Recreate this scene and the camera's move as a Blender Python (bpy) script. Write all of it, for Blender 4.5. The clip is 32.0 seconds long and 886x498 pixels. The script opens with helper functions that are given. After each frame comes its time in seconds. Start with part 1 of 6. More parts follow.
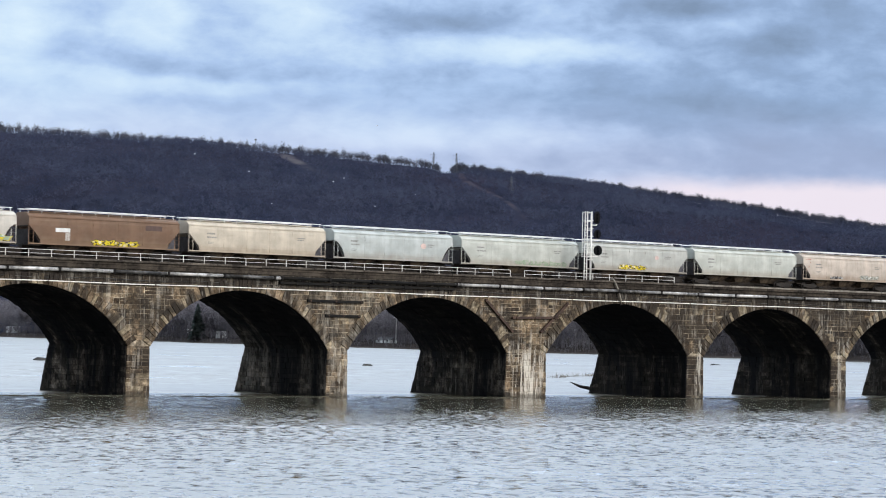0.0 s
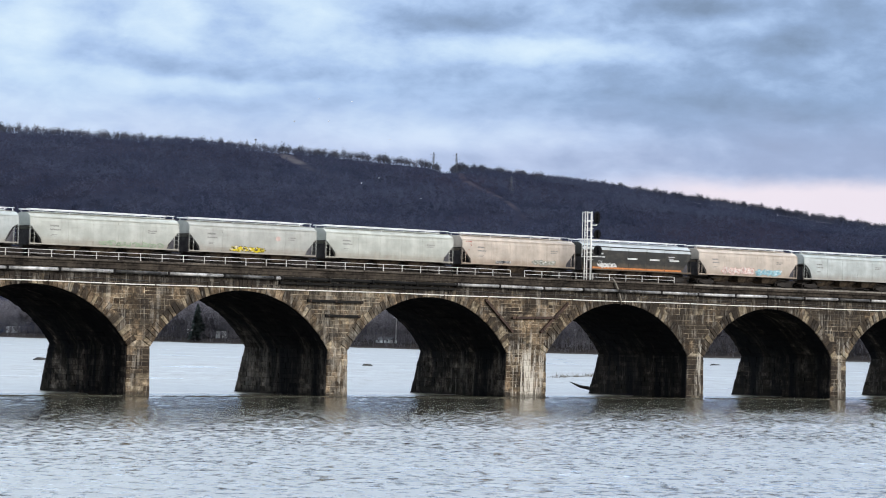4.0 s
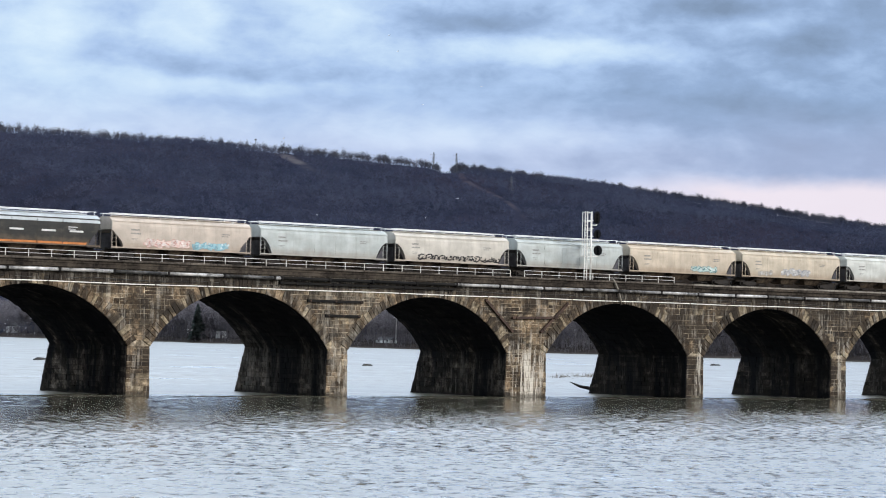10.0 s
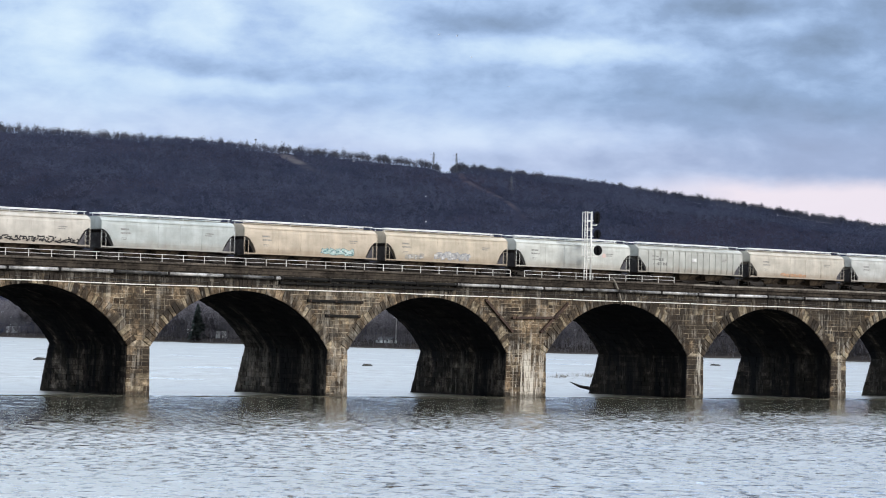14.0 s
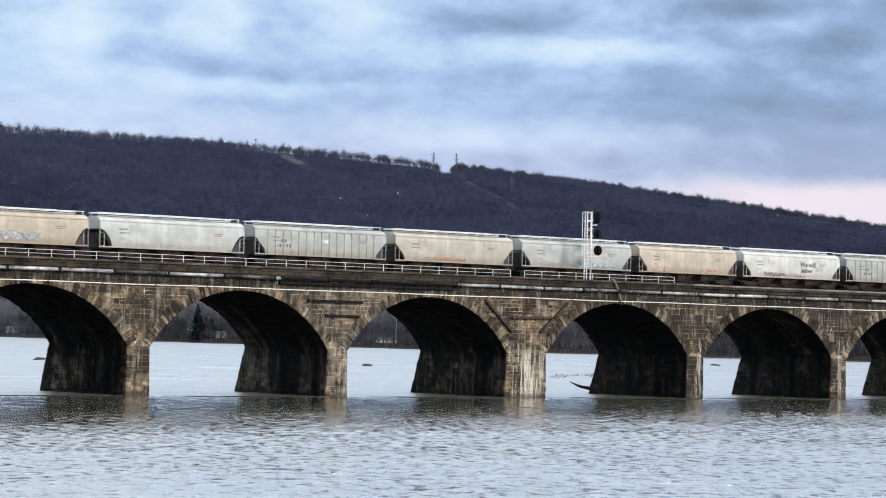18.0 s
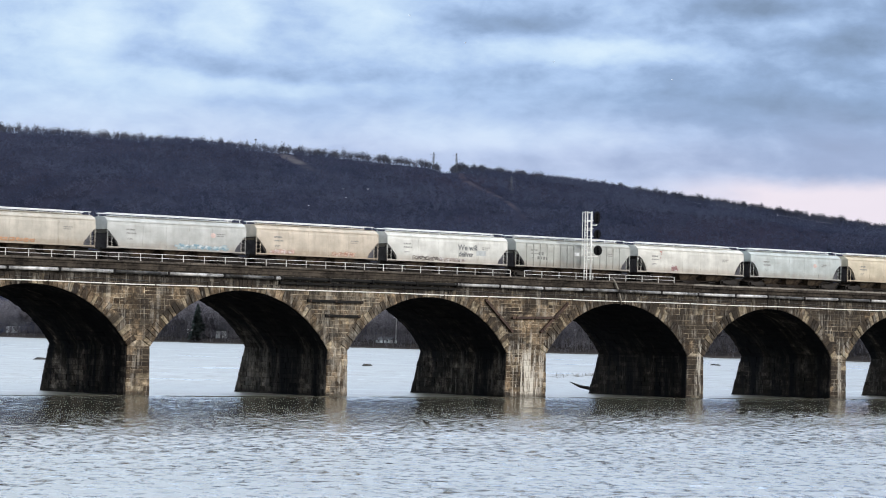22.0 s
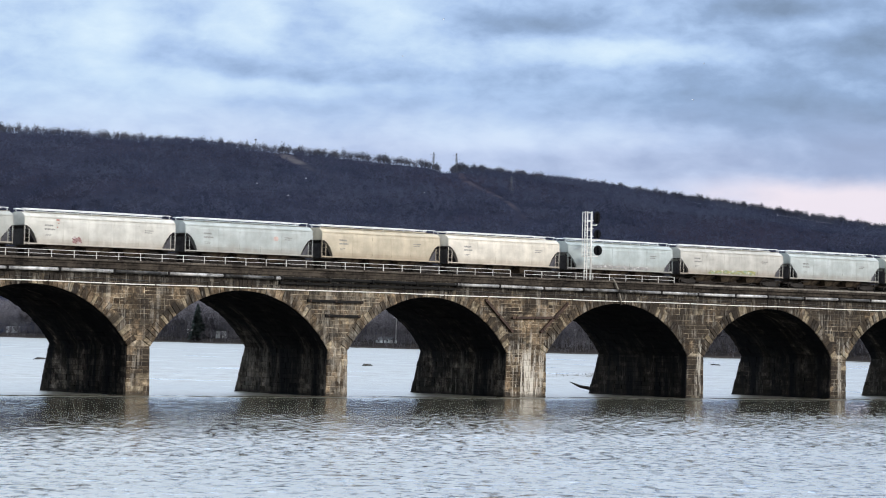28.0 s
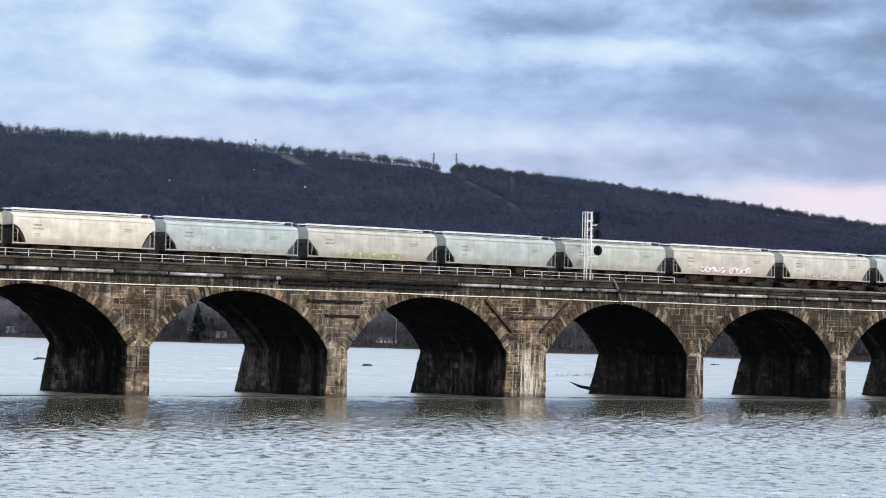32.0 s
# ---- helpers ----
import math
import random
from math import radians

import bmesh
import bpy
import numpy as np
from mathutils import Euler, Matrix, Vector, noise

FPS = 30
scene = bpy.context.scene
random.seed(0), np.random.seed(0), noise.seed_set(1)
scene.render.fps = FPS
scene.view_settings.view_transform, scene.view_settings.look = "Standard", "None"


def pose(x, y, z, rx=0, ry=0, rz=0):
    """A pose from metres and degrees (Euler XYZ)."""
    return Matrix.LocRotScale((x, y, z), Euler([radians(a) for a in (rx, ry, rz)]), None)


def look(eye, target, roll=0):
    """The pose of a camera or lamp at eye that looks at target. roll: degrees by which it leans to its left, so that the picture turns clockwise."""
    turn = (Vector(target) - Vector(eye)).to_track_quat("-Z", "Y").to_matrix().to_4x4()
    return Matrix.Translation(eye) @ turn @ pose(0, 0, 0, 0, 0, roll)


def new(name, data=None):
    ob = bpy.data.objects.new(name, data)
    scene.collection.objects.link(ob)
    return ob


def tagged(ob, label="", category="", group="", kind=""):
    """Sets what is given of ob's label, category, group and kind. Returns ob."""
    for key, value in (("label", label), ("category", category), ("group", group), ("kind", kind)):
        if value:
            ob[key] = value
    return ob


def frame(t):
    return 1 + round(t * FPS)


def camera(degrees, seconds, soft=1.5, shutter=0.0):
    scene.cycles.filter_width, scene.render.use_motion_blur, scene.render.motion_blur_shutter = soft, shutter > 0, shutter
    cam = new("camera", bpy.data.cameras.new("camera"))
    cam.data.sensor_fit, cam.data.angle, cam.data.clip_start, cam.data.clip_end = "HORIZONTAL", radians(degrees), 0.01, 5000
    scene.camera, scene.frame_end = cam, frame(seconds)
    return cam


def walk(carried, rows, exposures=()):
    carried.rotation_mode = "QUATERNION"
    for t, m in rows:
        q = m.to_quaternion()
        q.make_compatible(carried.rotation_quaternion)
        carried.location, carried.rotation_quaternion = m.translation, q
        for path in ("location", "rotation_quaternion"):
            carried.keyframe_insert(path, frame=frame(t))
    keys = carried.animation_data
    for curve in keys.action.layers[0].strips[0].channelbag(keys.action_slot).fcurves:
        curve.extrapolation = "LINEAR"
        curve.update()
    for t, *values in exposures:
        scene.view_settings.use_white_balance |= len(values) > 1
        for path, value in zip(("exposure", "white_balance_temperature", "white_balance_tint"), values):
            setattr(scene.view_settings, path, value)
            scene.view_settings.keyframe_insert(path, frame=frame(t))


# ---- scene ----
SECONDS = 32.0
EYE = (-127.897, -215.505, 6.293)
cam = camera(19.768, SECONDS, soft=1.0, shutter=0.3)
VIEW = look(EYE, (-5.617, -57.394, 13.240), 1.31)
walk(cam, [(0.0, VIEW), (SECONDS, VIEW)], exposures=[(0.0, 0.0), (SECONDS, 0.0)])

# ---- world and sun: a late, overcast afternoon, the brighter sky behind the viewer ----
world = bpy.data.worlds.new("overcast_sky")
scene.world = world
world.use_nodes = True
wn, wl = world.node_tree.nodes, world.node_tree.links
wn.clear()
sky = wn.new("ShaderNodeTexSky")
sky.sky_type = 'NISHITA'
sky.sun_disc = False
sky.sun_elevation = radians(24)
sky.sun_rotation = radians(168)
sky.dust_density = 3.0
cover = wn.new("ShaderNodeMix")
cover.data_type = 'RGBA'
cover.inputs["Factor"].default_value = 0.65
cover.inputs["B"].default_value = (6.2, 7.2, 8.8, 1)
back = wn.new("ShaderNodeBackground")
back.inputs["Strength"].default_value = 0.07
wout = wn.new("ShaderNodeOutputWorld")
wl.new(sky.outputs[0], cover.inputs["A"])
wl.new(cover.outputs["Result"], back.inputs[0])
wl.new(back.outputs[0], wout.inputs[0])

sun = new("sun", bpy.data.lights.new("sun", 'SUN'))
sun.data.energy = 2.5
sun.data.angle = radians(14)
sun.data.color = (1.0, 0.985, 0.965)
sun.matrix_world = look((30, -200, 95), (0, 0, 0))


# ---- materials ----
class Nodes:
    """A small wrapper that adds nodes to one material and links them."""

    def __init__(self, name):
        self.mat = bpy.data.materials.new(name)
        self.mat.use_nodes = True
        self.tree = self.mat.node_tree
        self.tree.nodes.clear()
        self.out = self.tree.nodes.new("ShaderNodeOutputMaterial")

    def add(self, kind):
        return self.tree.nodes.new(kind)

    def put(self, socket, value):
        if isinstance(value, bpy.types.NodeSocket):
            self.tree.links.new(value, socket)
        elif isinstance(value, tuple) and len(value) == 3 and socket.type == 'RGBA':
            socket.default_value = (*value, 1)
        else:
            socket.default_value = value

    def math(self, op, a, b=0.0, c=0.0, clamp=False):
        n = self.add("ShaderNodeMath")
        n.operation, n.use_clamp = op, clamp
        for i, v in enumerate((a, b, c)):
            self.put(n.inputs[i], v)
        return n.outputs[0]

    def mix(self, fac, a, b, blend='MIX'):
        n = self.add("ShaderNodeMix")
        n.data_type, n.blend_type, n.clamp_factor = 'RGBA', blend, True
        self.put(n.inputs["Factor"], fac)
        self.put(n.inputs[6], a)
        self.put(n.inputs[7], b)
        return n.outputs[2]

    def ramp(self, value, lo, hi):
        n = self.add("ShaderNodeMapRange")
        n.interpolation_type = 'SMOOTHSTEP'
        self.put(n.inputs[0], value)
        n.inputs[1].default_value, n.inputs[2].default_value = lo, hi
        return n.outputs[0]

    def scaled(self, vector, s):
        n = self.add("ShaderNodeVectorMath")
        n.operation = 'MULTIPLY'
        self.put(n.inputs[0], vector)
        n.inputs[1].default_value = s
        return n.outputs[0]

    def noise(self, vector, scale, detail=4.0, rough=0.55, warp=0.0):
        n = self.add("ShaderNodeTexNoise")
        self.put(n.inputs["Vector"], vector)
        n.inputs["Scale"].default_value = scale
        n.inputs["Detail"].default_value = detail
        n.inputs["Roughness"].default_value = rough
        n.inputs["Distortion"].default_value = warp
        return n.outputs[0]

    def place(self, local=False):
        if local:
            return self.add("ShaderNodeTexCoord").outputs["Object"]
        return self.add("ShaderNodeNewGeometry").outputs["Position"]

    def split(self, vector):
        n = self.add("ShaderNodeSeparateXYZ")
        self.put(n.inputs[0], vector)
        return n.outputs[0], n.outputs[1], n.outputs[2]

    def bump(self, height, strength, distance):
        n = self.add("ShaderNodeBump")
        n.inputs["Strength"].default_value = strength
        n.inputs["Distance"].default_value = distance
        self.put(n.inputs["Height"], height)
        return n.outputs[0]

    def principled(self, colour, rough, metal=0.0, normal=None, spec=0.5, ior=1.45):
        n = self.add("ShaderNodeBsdfPrincipled")
        self.put(n.inputs["Base Color"], colour)
        self.put(n.inputs["Roughness"], rough)
        n.inputs["Metallic"].default_value = metal
        n.inputs["Specular IOR Level"].default_value = spec
        n.inputs["IOR"].default_value = ior
        if normal is not None:
            self.put(n.inputs["Normal"], normal)
        self.tree.links.new(n.outputs[0], self.out.inputs[0])
        return self.mat


def surface(name, c1, c2, rough=0.8, metal=0.0, fine=6.0, coarse=0.5, bump=0.3, depth=0.02, local=False,
            streak=None, chance=0.0, spec=0.4):
    """A weathered surface: two colours mixed at two scales, optional vertical streaks, optional tint per object."""
    k = Nodes(name)
    at = k.place(local)
    big = k.noise(at, coarse, 4, 0.6)
    small = k.noise(at, fine, 6, 0.65)
    fac = k.ramp(k.math('ADD', k.math('MULTIPLY', big, 0.6), k.math('MULTIPLY', small, 0.4)), 0.36, 0.64)
    col = k.mix(fac, c1, c2)
    if streak:
        s = k.ramp(k.noise(k.scaled(at, (2.2, 2.2, 0.16)), 1.0, 5, 0.65), 0.5, 0.72)
        col = k.mix(k.math('MULTIPLY', s, streak[1]), col, streak[0])
    if chance:
        r = k.add("ShaderNodeObjectInfo").outputs["Random"]
        col = k.mix(1.0, col, k.mix(r, (1 - chance,) * 3, (1 + chance,) * 3), 'MULTIPLY')
    rg = k.math('ADD', rough - 0.08, k.math('MULTIPLY', small, 0.16))
    return k.principled(col, rg, metal, k.bump(small, bump, depth), spec)


def twig_material(name, c1, c2, scale):
    """A tangle of twigs, which lets light through as well as scattering it back."""
    k = Nodes(name)
    at = k.place()
    f = k.ramp(k.noise(at, scale, 6, 0.65), 0.36, 0.64)
    r = k.add("ShaderNodeNewGeometry").outputs["Random Per Island"]
    col = k.mix(1.0, k.mix(f, c1, c2), k.mix(r, (0.85, 0.85, 0.85), (1.15, 1.15, 1.15)), 'MULTIPLY')
    d = k.add("ShaderNodeBsdfDiffuse")
    t = k.add("ShaderNodeBsdfTranslucent")
    k.put(d.inputs[0], col)
    k.put(t.inputs[0], col)
    m = k.add("ShaderNodeMixShader")
    m.inputs[0].default_value = 0.5
    k.tree.links.new(d.outputs[0], m.inputs[1])
    k.tree.links.new(t.outputs[0], m.inputs[2])
    k.tree.links.new(m.outputs[0], k.out.inputs[0])
    return k.mat


def stone_material(name, kind="face"):
    """Weathered brownstone: tint per block, black sooty blotches, dark and lime streaks, damp foot, painted coping
    shade; also its mortar and the vault with shade painted in.
    """
    k = Nodes(name)
    at = k.place()
    x, y, z = k.split(at)
    grain = k.noise(at, 5.0, 8, 0.7)
    blotch = k.noise(at, 1.5, 6, 0.65)
    r = k.add("ShaderNodeObjectInfo").outputs["Random"]
    r2 = k.math('FRACT', k.math('MULTIPLY', r, 7.31))
    if kind == "mortar":
        base = k.mix(k.ramp(k.noise(at, 0.45, 6, 0.65), 0.42, 0.60), (0.46, 0.395, 0.30), (0.16, 0.133, 0.10))
    elif kind == "pale":
        base = k.mix(r, (0.25, 0.203, 0.138), (0.39, 0.325, 0.232))
    else:
        base = k.mix(r, (0.050, 0.036, 0.025), (0.265, 0.197, 0.130))
        base = k.mix(k.math('MULTIPLY', k.ramp(r2, 0.84, 0.99), 0.6), base, (0.36, 0.29, 0.20))
    base = k.mix(1.0, base, k.mix(k.ramp(grain, 0.34, 0.66), (0.58, 0.58, 0.58), (1.40, 1.40, 1.40)), 'MULTIPLY')
    base = k.mix(1.0, base, k.mix(k.ramp(blotch, 0.36, 0.64), (0.66, 0.64, 0.62), (1.28, 1.27, 1.26)), 'MULTIPLY')
    bloom = k.ramp(k.noise(at, 2.3, 8, 0.75), 0.57, 0.67)
    base = k.mix(k.math('MULTIPLY', bloom, 0.55), base, (0.48, 0.43, 0.36))
    patch = k.ramp(k.noise(at, 0.55, 5, 0.6, 0.5), 0.34, 0.66)
    base = k.mix(1.0, base, k.mix(patch, (0.52, 0.51, 0.50), (1.42, 1.40, 1.36)), 'MULTIPLY')
    # sooty blotches, more past x 50; the z term paints in the coping's shade
    soot_shade = k.ramp(k.math('ADD', k.noise(at, 0.30, 8, 0.70), k.math('ADD', k.math('MULTIPLY', k.ramp(x, 50.0, 80.0), 0.075), k.math('MULTIPLY', k.ramp(z, 10.65, 11.25), 0.26))), 0.40, 0.57)
    base = k.mix(k.math('MULTIPLY', soot_shade, 0.45 if kind in ("pale", "mortar") else 0.85), base, (0.028, 0.024, 0.021))
    # coping shade painted in as a ragged dark band, mixed with water stains
    stain_shade = k.math('MULTIPLY', k.ramp(k.math('ADD', z, k.math('MULTIPLY', k.noise(k.scaled(at, (1.4, 1.4, 0.2)), 1.0, 5, 0.65), 1.6)), 11.5, 12.0), k.ramp(k.noise(at, 0.8, 6, 0.7), 0.34, 0.52))
    base = k.mix(k.math('MULTIPLY', stain_shade, 0.75), base, (0.030, 0.026, 0.023))
    run = k.ramp(k.noise(k.scaled(at, (0.9, 0.9, 0.13)), 1.0, 6, 0.66), 0.46, 0.66)
    base = k.mix(k.math('MULTIPLY', run, 0.22), base, (0.035, 0.030, 0.026))
    # pale wash below leaking joints, over whole courses
    leak = k.math('MULTIPLY', k.ramp(k.noise(k.scaled(at, (0.22, 0.22, 0.10)), 1.0, 3, 0.5), 0.56, 0.68), k.ramp(k.noise(k.scaled(at, (2.4, 2.4, 0.5)), 1.0, 6, 0.7), 0.42, 0.62))
    base = k.mix(k.math('MULTIPLY', leak, 0.4), base, (0.24, 0.205, 0.15))
    # bleached masonry round the second pier
    dx = k.math('DIVIDE', k.math('SUBTRACT', x, 26.0), 6.5)
    bleach = k.math('MULTIPLY', k.math('EXPONENT', k.math('MULTIPLY', k.math('MULTIPLY', dx, dx), -1.0)), k.ramp(k.noise(k.scaled(at, (1.6, 1.6, 0.45)), 1.0, 6, 0.7), 0.42, 0.62))
    base = k.mix(k.math('MULTIPLY', bleach, 0.42), base, (0.33, 0.295, 0.24))
    # the heavy pier is washed with lime below its weep holes
    dx = k.math('DIVIDE', k.math('SUBTRACT', x, 51.0), 2.5)
    wash = k.math('MULTIPLY', k.math('EXPONENT', k.math('MULTIPLY', k.math('MULTIPLY', dx, dx), -1.0)),
                  k.ramp(k.math('ADD', z, k.math('MULTIPLY', k.noise(k.scaled(at, (1.5, 1.5, 0.05)), 1.0, 4, 0.6), 5.0)), 10.0, 5.5))
    for pier_x, weight in ((25.6, 0.35), (76.6, 0.6), (100.4, 0.5)):
        dx = k.math('DIVIDE', k.math('SUBTRACT', x, pier_x), 0.9)
        drip = k.math('MULTIPLY', k.math('EXPONENT', k.math('MULTIPLY', k.math('MULTIPLY', dx, dx), -1.0)), k.ramp(z, 8.0, 5.0))
        wash = k.math('MAXIMUM', wash, k.math('MULTIPLY', drip, weight))
    lime = k.ramp(k.math('ADD', k.noise(k.scaled(at, (1.9, 1.9, 0.12)), 1.3, 8, 0.70), k.math('MULTIPLY', wash, 0.05)), 0.50, 0.60)
    amount = k.math('ADD', 0.14 if kind == "barrel" else 0.30, k.math('MULTIPLY', wash, 0.72), clamp=True)
    broken = k.ramp(k.math('ADD', k.noise(at, 0.7, 4, 0.6), k.math('MULTIPLY', wash, 0.16)), 0.42, 0.6)
    base = k.mix(k.math('MULTIPLY', k.math('MULTIPLY', lime, broken), amount), base, (0.60, 0.55, 0.47))
    damp = k.ramp(k.math('ADD', z, k.math('MULTIPLY', grain, 0.5)), 0.75, 0.35)
    base = k.mix(k.math('MULTIPLY', damp, 0.55), base, (0.045, 0.04, 0.032))
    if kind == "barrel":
        # shade inside the arch painted dark, in sooty, damp runs that follow the ring of the vault down into the pier's
        # flank
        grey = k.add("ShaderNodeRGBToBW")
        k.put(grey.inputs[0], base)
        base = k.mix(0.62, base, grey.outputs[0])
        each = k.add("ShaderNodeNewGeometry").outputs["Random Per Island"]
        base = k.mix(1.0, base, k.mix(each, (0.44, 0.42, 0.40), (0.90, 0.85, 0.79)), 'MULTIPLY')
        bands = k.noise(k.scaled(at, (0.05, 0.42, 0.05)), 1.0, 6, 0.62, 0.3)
        # painted shade deepens towards the near face and up to the crown
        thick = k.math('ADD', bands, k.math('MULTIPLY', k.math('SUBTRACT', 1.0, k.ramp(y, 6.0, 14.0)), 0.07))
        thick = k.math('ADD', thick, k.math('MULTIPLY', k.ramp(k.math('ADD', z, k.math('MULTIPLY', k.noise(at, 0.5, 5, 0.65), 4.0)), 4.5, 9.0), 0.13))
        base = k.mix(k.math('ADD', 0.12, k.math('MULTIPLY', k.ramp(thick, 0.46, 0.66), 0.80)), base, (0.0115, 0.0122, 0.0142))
    relief = k.math('ADD', grain, k.math('MULTIPLY', k.noise(at, 1.6, 4, 0.6), 0.8))
    return k.principled(base, k.math('ADD', 0.78, k.math('MULTIPLY', grain, 0.15)), 0.0, k.bump(relief, 1.0, 0.07),
                        0.0 if kind == "barrel" else 0.06)


def wagon_paint(name, colour, dirt=0.35):
    """Faded wagon enamel with rust at the foot, vertical dirt runs and panel soiling."""
    k = Nodes(name)
    at = k.place(True)
    x, y, z = k.split(at)
    c = tuple(v * 0.90 for v in colour)
    pale = tuple(min(0.92, v * 1.12) for v in c)
    col = k.mix(k.ramp(k.noise(at, 0.55, 4, 0.6), 0.35, 0.65), tuple(v * 0.86 for v in c), pale)
    runs = k.ramp(k.noise(k.scaled(at, (2.6, 1.0, 0.22)), 1.0, 6, 0.66), 0.47, 0.75)
    col = k.mix(k.math('MULTIPLY', runs, dirt * 0.7), col, tuple(v * 0.42 for v in (c[0], c[1] * 0.94, c[2] * 0.84)))
    grime = k.noise(at, 9.0, 6, 0.7)
    foot = k.math('MULTIPLY', k.ramp(k.math('ADD', z, k.math('MULTIPLY', k.noise(at, 1.3, 5, 0.6), 1.1)), 2.9, 1.7), dirt + 0.12)
    col = k.mix(foot, col, (0.24, 0.17, 0.11))
    soil = k.ramp(k.noise(k.scaled(at, (0.6, 1.0, 1.2)), 1.0, 6, 0.65), 0.42, 0.72)
    col = k.mix(k.math('MULTIPLY', soil, dirt * 0.45), col, (0.27, 0.22, 0.17))
    col = k.mix(k.math('MULTIPLY', k.ramp(grime, 0.55, 0.8), 0.25), col, (0.16, 0.12, 0.09))
    return k.principled(col, k.math('ADD', 0.5, k.math('MULTIPLY', grime, 0.2)), 0.0, k.bump(grime, 0.12, 0.01), 0.25)


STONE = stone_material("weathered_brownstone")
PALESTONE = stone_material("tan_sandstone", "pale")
BARREL = stone_material("shaded_barrel_stone", "barrel")
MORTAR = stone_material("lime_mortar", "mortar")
CONCRETE = surface("stained_concrete", (0.085, 0.070, 0.056), (0.013, 0.011, 0.010), 0.9, fine=3.2, coarse=0.35, bump=0.4,
                   streak=((0.036, 0.031, 0.027), 0.45), spec=0.08)
LEDGE = surface("weathered_ledge", (0.135, 0.115, 0.095), (0.035, 0.030, 0.026), 0.9, fine=3.2, coarse=0.45, bump=0.5, chance=0.2, spec=0.08)
KERB = surface("pale_concrete", (0.30, 0.27, 0.23), (0.12, 0.105, 0.09), 0.9, fine=3.2, coarse=0.6, bump=0.4, spec=0.08)
BALLAST = surface("track_ballast", (0.16, 0.14, 0.125), (0.06, 0.052, 0.046), 0.95, fine=14, coarse=0.8, bump=1.0, depth=0.06, spec=0.08)
RAILSTEEL = surface("rail_steel", (0.20, 0.13, 0.09), (0.09, 0.06, 0.045), 0.55, 0.6, fine=9, coarse=1.0)
TIMBER = surface("creosoted_timber", (0.055, 0.043, 0.034), (0.025, 0.02, 0.017), 0.85, fine=8, coarse=0.9, bump=0.5, spec=0.08)
RUST = surface("rusted_steel", (0.10, 0.060, 0.044), (0.045, 0.030, 0.025), 0.8, 0.2, fine=7, coarse=0.8, bump=0.5)
GALV = surface("galvanised_pipe", (0.46, 0.445, 0.43), (0.035, 0.033, 0.032), 0.5, 0.2, fine=2.5, coarse=0.45, bump=0.2, chance=0.75)
BLACKPIPE = surface("black_pipe", (0.009, 0.009, 0.0095), (0.020, 0.018, 0.016), 0.8, 0.0, fine=3, coarse=0.6, bump=0.2, spec=0.1)
WHITEPIPE = surface("white_conduit", (0.94, 0.91, 0.85), (0.80, 0.76, 0.69), 0.5, 0.0, fine=3, coarse=0.7, bump=0.1)
RAILPAINT = surface("white_railing_paint", (0.76, 0.73, 0.70), (0.46, 0.43, 0.40), 0.6, 0.0, fine=6, coarse=0.8, bump=0.1)
MASTPAINT = surface("aluminium_paint", (0.80, 0.78, 0.74), (0.62, 0.60, 0.56), 0.5, 0.1, fine=6, coarse=0.8, bump=0.1)
SIGNALBLACK = surface("signal_black", (0.008, 0.008, 0.009), (0.014, 0.014, 0.015), 0.9, fine=6, coarse=1.0, bump=0.1, spec=0.05)
LENS = surface("dark_lens", (0.02, 0.03, 0.03), (0.03, 0.02, 0.02), 0.15, fine=3, coarse=1.0, bump=0.0)
DRIFTWOOD = surface("wet_driftwood", (0.04, 0.03, 0.025), (0.02, 0.015, 0.012), 0.8, fine=8, coarse=1.0, bump=0.6)
RIVERROCK = surface("wet_river_rock", (0.05, 0.046, 0.042), (0.025, 0.022, 0.02), 0.7, fine=5, coarse=0.9, bump=0.7)
REED = surface("dead_reeds", (0.20, 0.18, 0.16), (0.11, 0.10, 0.09), 0.9, fine=6, coarse=1.0, bump=0.2)
BARK = twig_material("bare_winter_twigs", (0.168, 0.153, 0.163), (0.094, 0.088, 0.099), 0.05)
# blue of distant haze painted into the ridge and hillside twigs
RIDGEBARK = twig_material("hazy_ridge_twigs", (0.072, 0.077, 0.110), (0.042, 0.048, 0.078), 0.018)
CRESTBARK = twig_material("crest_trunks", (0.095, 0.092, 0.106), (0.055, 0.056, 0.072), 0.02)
PINE = twig_material("dark_conifer", (0.075, 0.092, 0.087), (0.050, 0.062, 0.062), 0.4)
SIDING = surface("white_house_siding", (0.80, 0.80, 0.80), (0.66, 0.66, 0.66), 0.7, fine=1.5, coarse=0.2, bump=0.1)
ROOFING = surface("grey_shingle_roof", (0.10, 0.10, 0.105), (0.06, 0.06, 0.065), 0.9, fine=2.0, coarse=0.2, bump=0.2)
WINDOWGLASS = surface("dark_window_glass", (0.03, 0.035, 0.04), (0.04, 0.045, 0.05), 0.1, fine=2.0, coarse=0.2, bump=0.0)
TOWERSTEEL = surface("tower_steel", (0.13, 0.13, 0.14), (0.09, 0.09, 0.10), 0.6, 0.3, fine=2.0, coarse=0.2, bump=0.0)
POLEWOOD = surface("pale_pole", (0.42, 0.41, 0.40), (0.30, 0.29, 0.28), 0.8, fine=2.0, coarse=0.3, bump=0.1)

